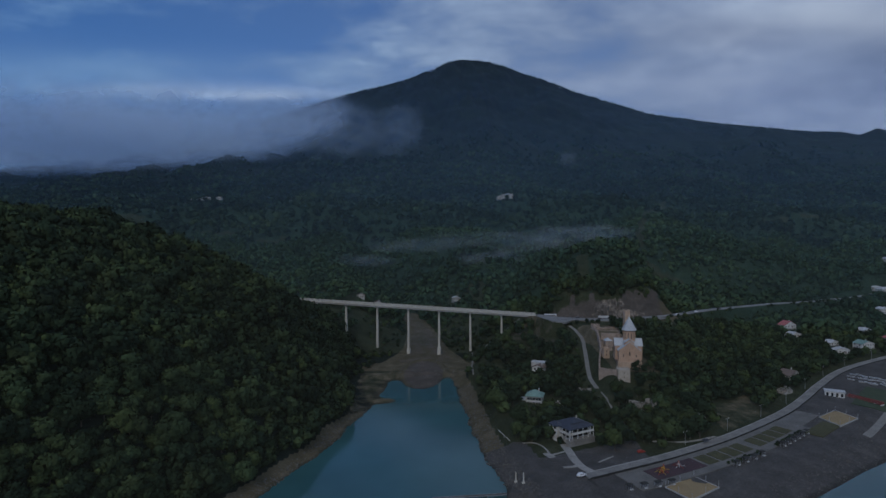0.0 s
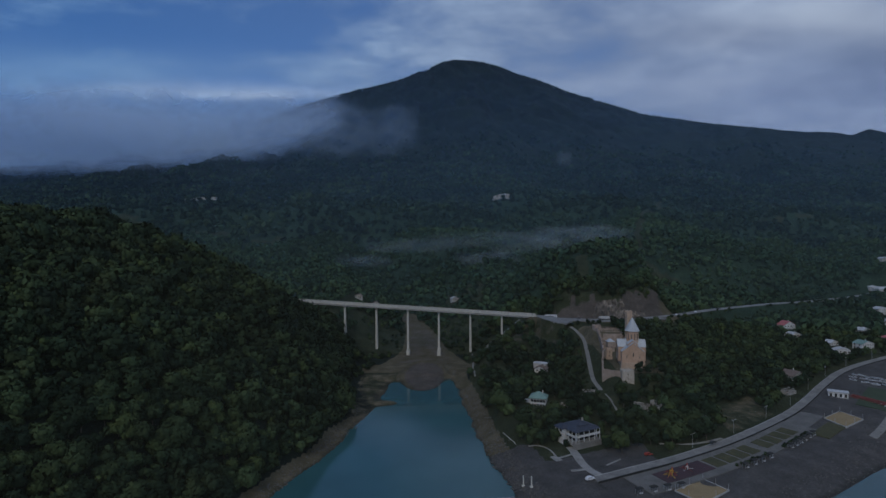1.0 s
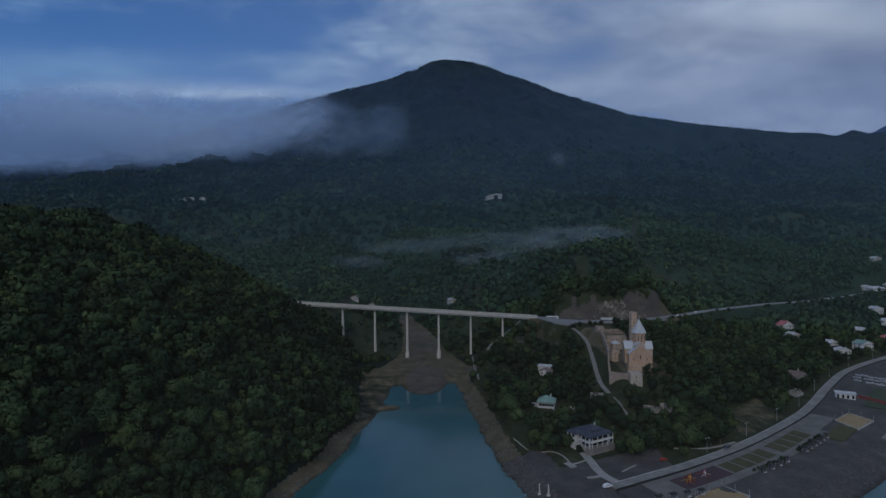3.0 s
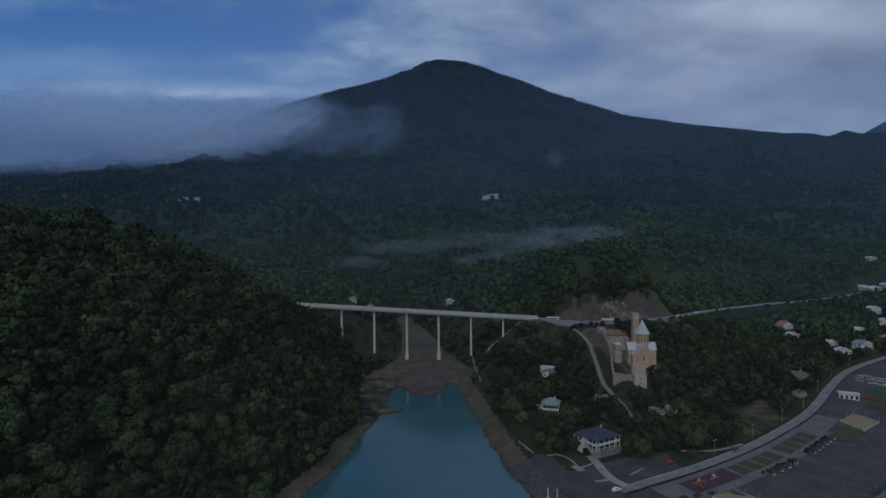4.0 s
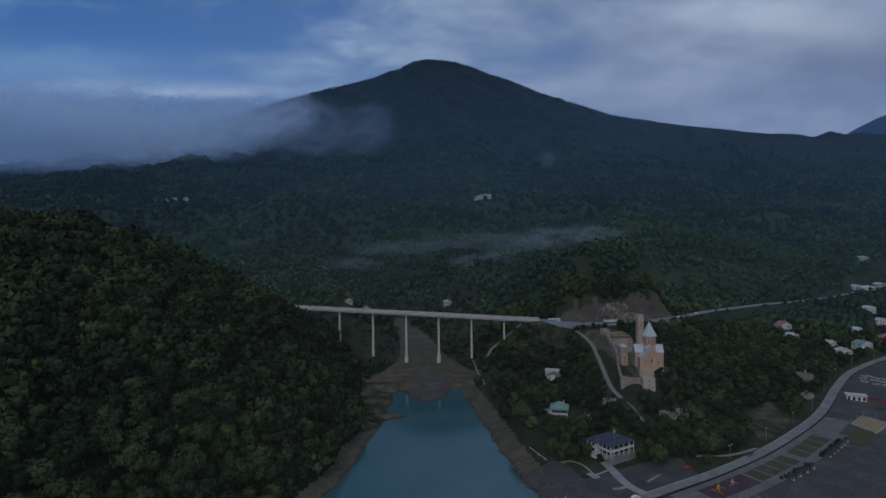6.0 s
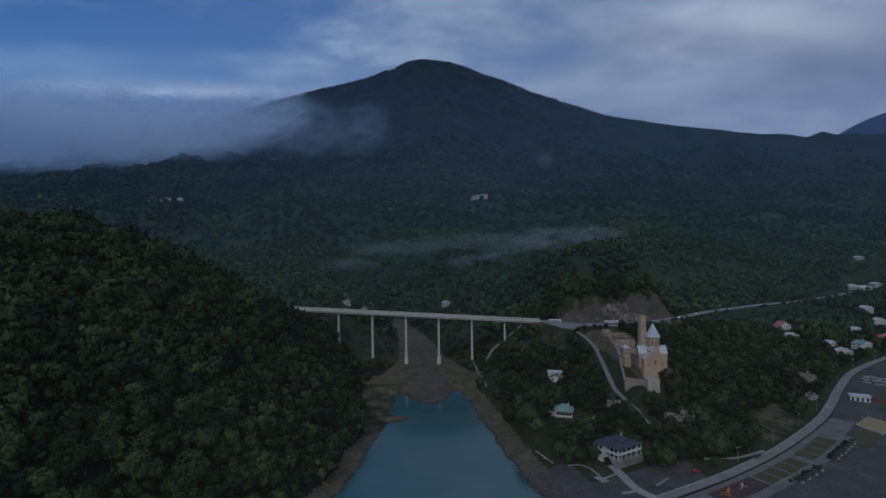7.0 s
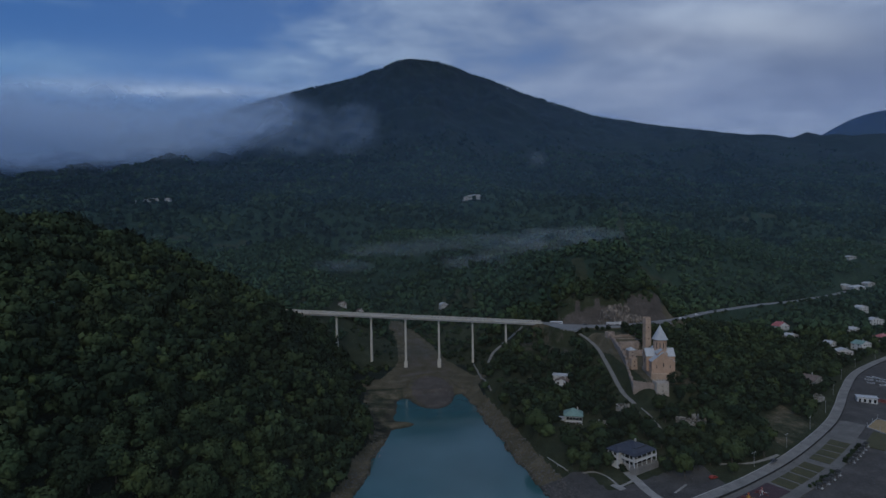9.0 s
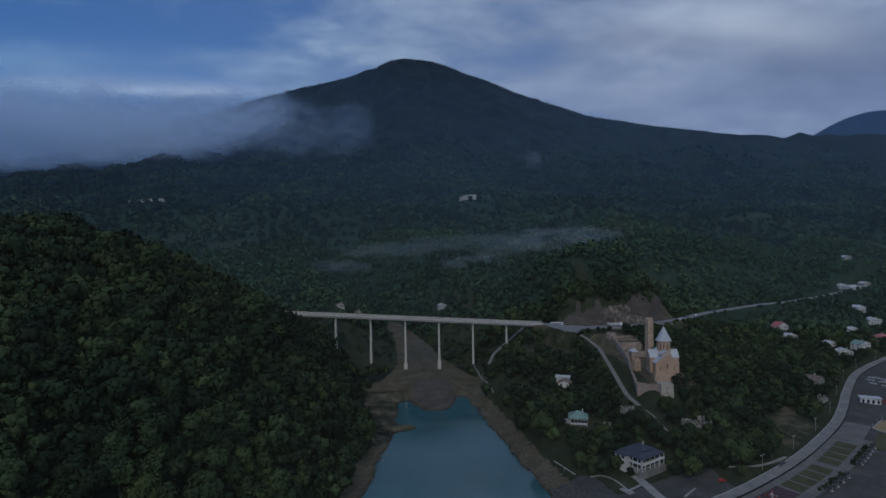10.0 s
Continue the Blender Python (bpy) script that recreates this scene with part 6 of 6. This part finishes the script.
# ---- white pavilion, red stand, stacked boats ----
def build_pavilion():
    x, y = 286, 420
    t = thing("pavilion", x, y, ground_at(x, y), -30)
    part("wall", box(-6, 6, -3, 3, -1, 3.6), M_WHITE, t)
    part("roof", box(-6.6, 6.6, -3.6, 3.6, 3.62, 4.0, 0.05), M_GREYROOF, t)
    for k in range(4):
        xx = -4.5 + 3.0 * k
        d = part("doorway", box(xx - 0.7, xx + 0.7, -3.05, -2.9, 0.2, 2.6), M_DARK, t)
        part("door_frame", box(xx - 0.85, xx + 0.85, -3.12, -2.96, 2.6, 2.75), M_CREAM, d)
    tagged(t, "low white flat-roofed pavilion by the beach", "pavilion")


build_pavilion()


def build_stand(x, y, turn, length):
    t = thing("grandstand", x, y, ground_at(x, y), turn)
    for k in range(3):
        part("seat_row", box(-length / 2, length / 2, -2.2 + 1.1 * k, -1.2 + 1.1 * k, 0.3 + 0.5 * k, 0.6 + 0.5 * k), M_DULLRED, t)
    n = int(length / 4)
    for k in range(n + 1):
        xx = -length / 2 + length * k / n
        part("support", box(xx - 0.12, xx + 0.12, -2.4, 1.3, -0.6, 0.3), M_WHITE, t)
    part("back_wall", box(-length / 2, length / 2, 1.3, 1.5, -0.6, 1.9), M_DULLRED, t)
    tagged(t, "long low stand with dull red seat rows and white supports", "stand")


build_stand(301, 410, -68, 24)


def build_boat(x, y, turn):
    t = thing("boat", x, y, ground_at(x, y) + 0.05, turn)
    lo = [(-2.6, 0), (-2.0, -0.8), (1.6, -0.85), (2.7, 0), (1.6, 0.85), (-2.0, 0.8)]
    hi = [(-3.0, 0), (-2.3, -1.1), (1.8, -1.15), (3.3, 0), (1.8, 1.15), (-2.3, 1.1)]
    hull = part("hull", prism(lo, 0, 0.8, hi), M_GREYROOF, t)
    part("cockpit", prism([(-1.8, -0.7), (1.0, -0.7), (1.0, 0.7), (-1.8, 0.7)], 0.81, 0.83), M_DARK, hull)
    part("bench", box(-0.6, -0.2, -0.95, 0.95, 0.84, 0.96), M_WHITE, t)
    return tagged(t, "upturned grey-white boat laid up on the shore", "boat", group="laid-up boats")


boat = None
r = np.random.RandomState(12)
for i in range(3):
    for j in range(8):
        x, y = 330 + 3.0 * j + 5.5 * i + r.uniform(-2.2, 2.2), 462 - 3.6 * j + 9.0 * i + r.uniform(-2.2, 2.2)
        a = -52 + r.uniform(-40, 40)
        if boat is None:
            boat = build_boat(x, y, a)
        else:
            copy_thing(boat, pose(x, y, ground_at(x, y) + 0.05, 0, 0, a))


# ---- vehicles ----
def build_car(x, y, z, turn, paint, label, length=4.4, tall=1.5):
    t = thing("car", x, y, z, turn)
    L, w = length / 2, 0.9
    bm = bmesh.new()
    prof = [(-L, 0.35), (L, 0.35), (L, 0.75), (L * 0.55, 0.92), (L * 0.25, tall), (-L * 0.62, tall), (-L * 0.92, 0.95), (-L, 0.85)]
    a = [bm.verts.new((px, -w * (0.86 if pz > 1.2 else 1), pz)) for px, pz in prof]
    b = [bm.verts.new((px, w * (0.86 if pz > 1.2 else 1), pz)) for px, pz in prof]
    bm.faces.new(a), bm.faces.new(b[::-1])
    for i in range(len(prof)):
        j = (i + 1) % len(prof)
        bm.faces.new((a[j], a[i], b[i], b[j]))
    bmesh.ops.recalc_face_normals(bm, faces=bm.faces)
    body = part("body", bm, paint, t)
    for s in (-1, 1):
        part("side_window", prism([(-L * 0.6, -0.02), (L * 0.3, -0.02), (L * 0.3, 0.02), (-L * 0.6, 0.02)], 0, 0.42), M_DARK, body).location = (0, s * w * 0.94, 0.97)
    part("windscreen", box(L * 0.30, L * 0.50, -w * 0.8, w * 0.8, 1.0, 1.03), M_DARK, body).location = (0, 0, 0.14)
    for sx in (-0.62, 0.62):
        for s in (-1, 1):
            bm = cone(12, 0.33, 0.33, -0.1, 0.1)
            bmesh.ops.rotate(bm, matrix=Matrix.Rotation(radians(90), 3, "X"), verts=bm.verts)
            part("wheel", bm, M_TYRE, t).location = (sx * L, s * 0.85, 0.33)
    return tagged(t, label, "car")


def on_line(line, k, off):
    s = side_of(line)
    i = int(k * (len(line) - 1))
    d = line[min(i + 1, len(line) - 1)] - line[max(i - 1, 0)]
    p = line[i]
    return p[0] + s[i][0] * off, p[1] + s[i][1] * off, p[2] + 0.06, math.degrees(math.atan2(d[1], d[0]))


x, y = prom_at(prom_u(70), -3.5)
build_car(x, y, 5.6, way_of(prom_u(70)), M_CARWHITE, "white off-road car at the end of the lakeside road", 4.9, 1.8)
x, y = prom_at(prom_u(115), -14)
build_car(x, y, ground_at(x, y), 15, M_RED, "red car parked on the verge under the trees")
x, y = prom_at(prom_u(152), -4)
build_car(x, y, 7.6, way_of(prom_u(152)), M_CARDARK, "dark car on the lakeside road")
for k, off, m, lab in ((0.06, -2.4, M_CARDARK, "dark car on the main road"), (0.085, 2.6, M_CARDARK, "dark car on the main road"), (0.20, 2.2, M_CARWHITE, "white car on the main road beyond the fortress"), (0.225, -2.2, M_CARDARK, "dark car on the main road"), (0.245, 2.2, M_CARWHITE, "white car on the main road beyond the fortress"), (0.30, 2.4, M_CARDARK, "dark car on the main road")):
    x, y, z, a = on_line(MAIN, k, off)
    build_car(x, y, z, a, m, lab)


def build_bus(x, y, z, turn, label):
    t = thing("bus", x, y, z, turn)
    body = part("body", box(-6, 6, -1.25, 1.25, 0.4, 3.2, 0.12), M_CARWHITE, t)
    for s in (-1, 1):
        for k in range(6):
            part("window", box(-5.2 + 1.75 * k, -3.75 + 1.75 * k, s * 1.26 - 0.02, s * 1.26 + 0.02, 1.6, 2.6), M_DARK, body)
    for xx in (-3.6, 3.8):
        for s in (-1, 1):
            bm = cone(12, 0.5, 0.5, -0.15, 0.15)
            bmesh.ops.rotate(bm, matrix=Matrix.Rotation(radians(90), 3, "X"), verts=bm.verts)
            part("wheel", bm, M_TYRE, t).location = (xx, s * 1.15, 0.5)
    tagged(t, label, "bus")


def build_truck(x, y, z, turn, label):
    t = thing("lorry", x, y, z, turn)
    part("trailer", box(-8.5, 3.8, -1.25, 1.25, 1.1, 3.3, 0.05), M_GREYROOF, t)
    cab = part("cab", prism([(4.2, -1.2), (6.3, -1.2), (6.3, 1.2), (4.2, 1.2)], 0.6, 3.5, [(4.2, -1.1), (5.9, -1.1), (5.9, 1.1), (4.2, 1.1)]), M_CARWHITE, t)
    part("windscreen", box(6.0, 6.12, -1.0, 1.0, 2.0, 2.9), M_DARK, cab)
    part("chassis", box(-8.3, 6.0, -0.5, 0.5, 0.6, 1.08), M_TYRE, t)
    for xx in (-7, -5.7, -4.4, 2.6, 5.2):
        for s in (-1, 1):
            bm = cone(12, 0.52, 0.52, -0.16, 0.16)
            bmesh.ops.rotate(bm, matrix=Matrix.Rotation(radians(90), 3, "X"), verts=bm.verts)
            part("wheel", bm, M_TYRE, t).location = (xx, s * 1.05, 0.52)
    tagged(t, label, "lorry")


build_bus(109, 586.5, ground_at(109, 586.5) + 0.02, -8, "white coach standing at the end of the bridge")
build_truck(163, 574.2, 41.08, 0, "white lorry on the main road above the church")


# ---- lamps, posts, jetty ----
def build_lamp(x, y, turn, label, z=None):
    t = thing("street_lamp", x, y, ground_at(x, y) if z is None else z, turn)
    part("pole", cone(8, 0.11, 0.06, -0.5, 8.0), M_STEEL, t)
    for s in (-1, 1):
        part("arm", box(min(0, s * 1.3), max(0, s * 1.3), -0.04, 0.04, 7.8, 7.88), M_STEEL, t)
        part("lamp_head", box(s * 1.5 - 0.35, s * 1.5 + 0.35, -0.16, 0.16, 7.74, 7.92, 0.03), M_WHITE, t)
    return tagged(t, label, "street lamp", group="promenade lamps")


lamp = None
for xx, off in ((142, -9), (178, -9), (213, -9), (246, -8.5), (283, -8.5), (322, -8.5), (362, -8.5), (405, -8.5)):
    x, y = prom_at(prom_u(xx), off)
    if lamp is None:
        lamp = build_lamp(x, y, way_of(prom_u(xx)), "steel double-armed street lamp with pale heads beside the road")
    else:
        copy_thing(lamp, pose(x, y, ground_at(x, y), 0, 0, way_of(prom_u(xx))))


def build_jetty():
    t = thing("jetty", 18, 276, 0.0, 6.8)
    part("deck", box(-24, 20, -0.75, 0.75, 0.7, 0.95), M_DULLWOOD, t)
    for yy in (-0.85, 0.75):
        part("edge_rail", box(-24, 20, yy, yy + 0.1, 0.72, 1.05), M_STEEL, t)
    for k in range(9):
        part("pile", box(-20 + 4.4 * k - 0.14, -20 + 4.4 * k + 0.14, -0.7, -0.42, -2.5, 0.7), M_DARKWALL, t)
    tagged(t, "narrow grey floating jetty reaching into the lake", "jetty")


build_jetty()
for x, y in ((35.8, 287.5), (38.8, 281.0)):
    t = thing("gate_post", x, y, ground_at(x, y), 5)
    part("shaft", prism([(-0.4, -0.4), (0.4, -0.4), (0.4, 0.4), (-0.4, 0.4)], -1, 5.4, [(-0.22, -0.22), (0.22, -0.22), (0.22, 0.22), (-0.22, 0.22)]), M_PIER, t)
    part("base", box(-0.75, 0.75, -0.75, 0.75, -1, 0.6, 0.05), M_PIER, t)
    tagged(t, "white concrete post at the shore end of the jetty", "post", group="jetty posts")

# ---- a pipe on the bank, a dark fence at the road's end ----
def build_pipe(a, b):
    a, b = Vector((*a, ground_at(*a) + 0.45)), Vector((*b, ground_at(*b) + 0.45))
    t = thing("pipe", *a)
    bm = cone(8, 0.20, 0.20, 0.0, (b - a).length)
    bmesh.ops.transform(bm, matrix=(b - a).to_track_quat("Z", "Y").to_matrix().to_4x4(), verts=bm.verts)
    part("tube", bm, M_PIER, t)
    for f in (0.1, 0.5, 0.9):
        p = (b - a) * f
        part("support", box(p.x - 0.2, p.x + 0.2, p.y - 0.2, p.y + 0.2, p.z - 1.6, p.z - 0.15), M_CONCRETE, t)
    tagged(t, "pale straight pipe lying along the grassy lake bank", "pipe")


build_pipe((33.3, 353.0), (38.3, 332.6))
t = thing("fence", 71.0, 283.0, ground_at(71, 283), -70)
for k in range(6):
    part("post", box(1.7 * k - 0.06, 1.7 * k + 0.06, -0.06, 0.06, -1.5, 1.3), M_TYRE, t)
for z in (0.5, 1.1):
    part("rail", box(0, 8.5, -0.04, 0.04, z, z + 0.12), M_TYRE, t)
tagged(t, "short dark metal fence at the end of the lakeside road", "fence")

# ---- driveway and garden paths by the white house ----
for pts, w in (([(68.5, 329, 0), (69.5, 318, 0), (70, 307, 0), (72.5, 297, 0), (77, 289, 0)], 2.3), ([(69, 320, 0), (63, 316, 0), (58.4, 313.5, 0)], 0.7), ([(58.8, 310, 0), (56, 316, 0)], 2.0), ([(58, 316, 0), (56, 325, 0), (51, 330, 0), (45, 329, 0)], 0.55), ([(70, 300, 0), (66, 298.5, 0), (62, 298, 0)], 1.0), ([(82, 304, 0), (88, 309, 0), (92, 312, 0)], 0.5), ([(120, 330, 0), (138, 331, 0), (150, 335, 0), (161, 340, 0)], 1.0)):
    line = smooth_line(pts, 2.0)
    line[:, 2] = [ground_at(p[0], p[1]) + 0.12 for p in line]
    tagged(part("pavement", ribbon(line, -w, w, 0.0, 0.4), M_DRIVE), "pale concrete garden path by the white house", "path", kind="structure")


# ---- stones on the shore ----
def stones(name, x, y, lo, hi, mat, label, seed):
    r = np.random.RandomState(seed)
    z = height(x, y)
    n = len(x)
    s = r.uniform(lo, hi, n) * r.choice([0.6, 1.0, 1.5], n)
    cube = np.array([(1, 1, 1), (-1, 1, 1), (-1, -1, 1), (1, -1, 1), (1.2, 1.2, -1), (-1.2, 1.2, -1), (-1.2, -1.2, -1), (1.2, -1.2, -1)]) * 0.5
    a = r.uniform(0, 6.283, n)
    c, d = np.cos(a), np.sin(a)
    v = cube[None] * r.uniform(0.65, 1.25, (n, 8, 3)) * s[:, None, None]
    w = np.stack([v[..., 0] * c[:, None] - v[..., 1] * d[:, None] + x[:, None], v[..., 0] * d[:, None] + v[..., 1] * c[:, None] + y[:, None], v[..., 2] * 0.75 + z[:, None] + 0.15 * s[:, None]], -1)
    q = np.array([(0, 1, 2, 3), (7, 6, 5, 4), (0, 4, 5, 1), (1, 5, 6, 2), (2, 6, 7, 3), (3, 7, 4, 0)])
    Q = (q[None] + 8 * np.arange(n)[:, None, None]).reshape(-1, 4)
    tagged(mesh_object(name, w.reshape(-1, 3), Q, mat), label, "stones", kind="stuff")


M_STONES = surface("shore_stone", (0.06, 0.056, 0.05), (0.17, 0.158, 0.14), 0.8, 4.0, 0.95, 0.3, 0.05)
r = np.random.RandomState(77)
y = r.uniform(262, 470, 1500)
x = lerp(y, *SHORE_R) + r.uniform(-1, 13, 1500) ** 1.0
stones("bank_stones", x, y, 0.2, 0.6, M_STONES, "grey stones strewn over the lake bank", 1)
y = r.uniform(240, 420, 900)
x = lerp(y, *SHORE_L) + r.uniform(-9, 1, 900)
stones("foot_stones", x, y, 0.2, 0.55, M_STONES, "brown stones along the foot of the wooded hill", 2)
x = r.uniform(120, 330, 1400)
y = lerp(x, PROM[:, 0], PROM[:, 1]) - r.uniform(50, 78, 1400)
ok = height(x, y) > 0.05
stones("beach_stones", x[ok], y[ok], 0.2, 0.55, M_STONES, "grey stones on the gravel beach", 3)
a, b = r.uniform(0, 6.283, 700), r.uniform(0, 1.05, 700) ** 0.5
stones("fan_stones", -20 + 30 * b * np.cos(a), 527 + 52 * b * np.sin(a), 0.2, 0.55, M_STONES, "pale stones on the river's gravel fan", 4)


# ---- trees along the lay-by ----
x, y = np.array([124.0, 129.0, 138.5, 144.0, 149.5]), np.array([559.0, 558.0, 557.5, 557.0, 557.5])
for i in range(5):
    m = pose(x[i], y[i], ground_at(x[i], y[i]) - 0.3, 0, 0, 70 * i) @ Matrix.Scale(0.52 + 0.06 * (i % 3), 4)
    tagged(copy_thing(village[i % 4], m), "small round dark tree beside the lay-by", group="lay-by trees").matrix_basis = m


# ---- poles by the main road ----
def build_pole(x, y, z, turn):
    t = thing("utility_pole", x, y, z, turn)
    part("pole", cone(8, 0.16, 0.10, -1.0, 11.0), M_BARK, t)
    part("crossarm", box(-1.1, 1.1, -0.07, 0.07, 10.0, 10.15), M_BARK, t)
    for s in (-0.95, 0.0, 0.95):
        part("insulator", cone(6, 0.07, 0.05, 10.15, 10.4), M_WHITE, t).location = (s, 0, 0)
    return tagged(t, "tall dark utility pole beside the main road", "utility pole", group="road poles")


pole = build_pole(84, 592, ground_at(84, 592), 20)
for x, y in ((30, 640), (-40, 660), (130, 596), (292, 658), (345, 688), (430, 730)):
    copy_thing(pole, pose(x, y, ground_at(x, y), 0, 0, 20))
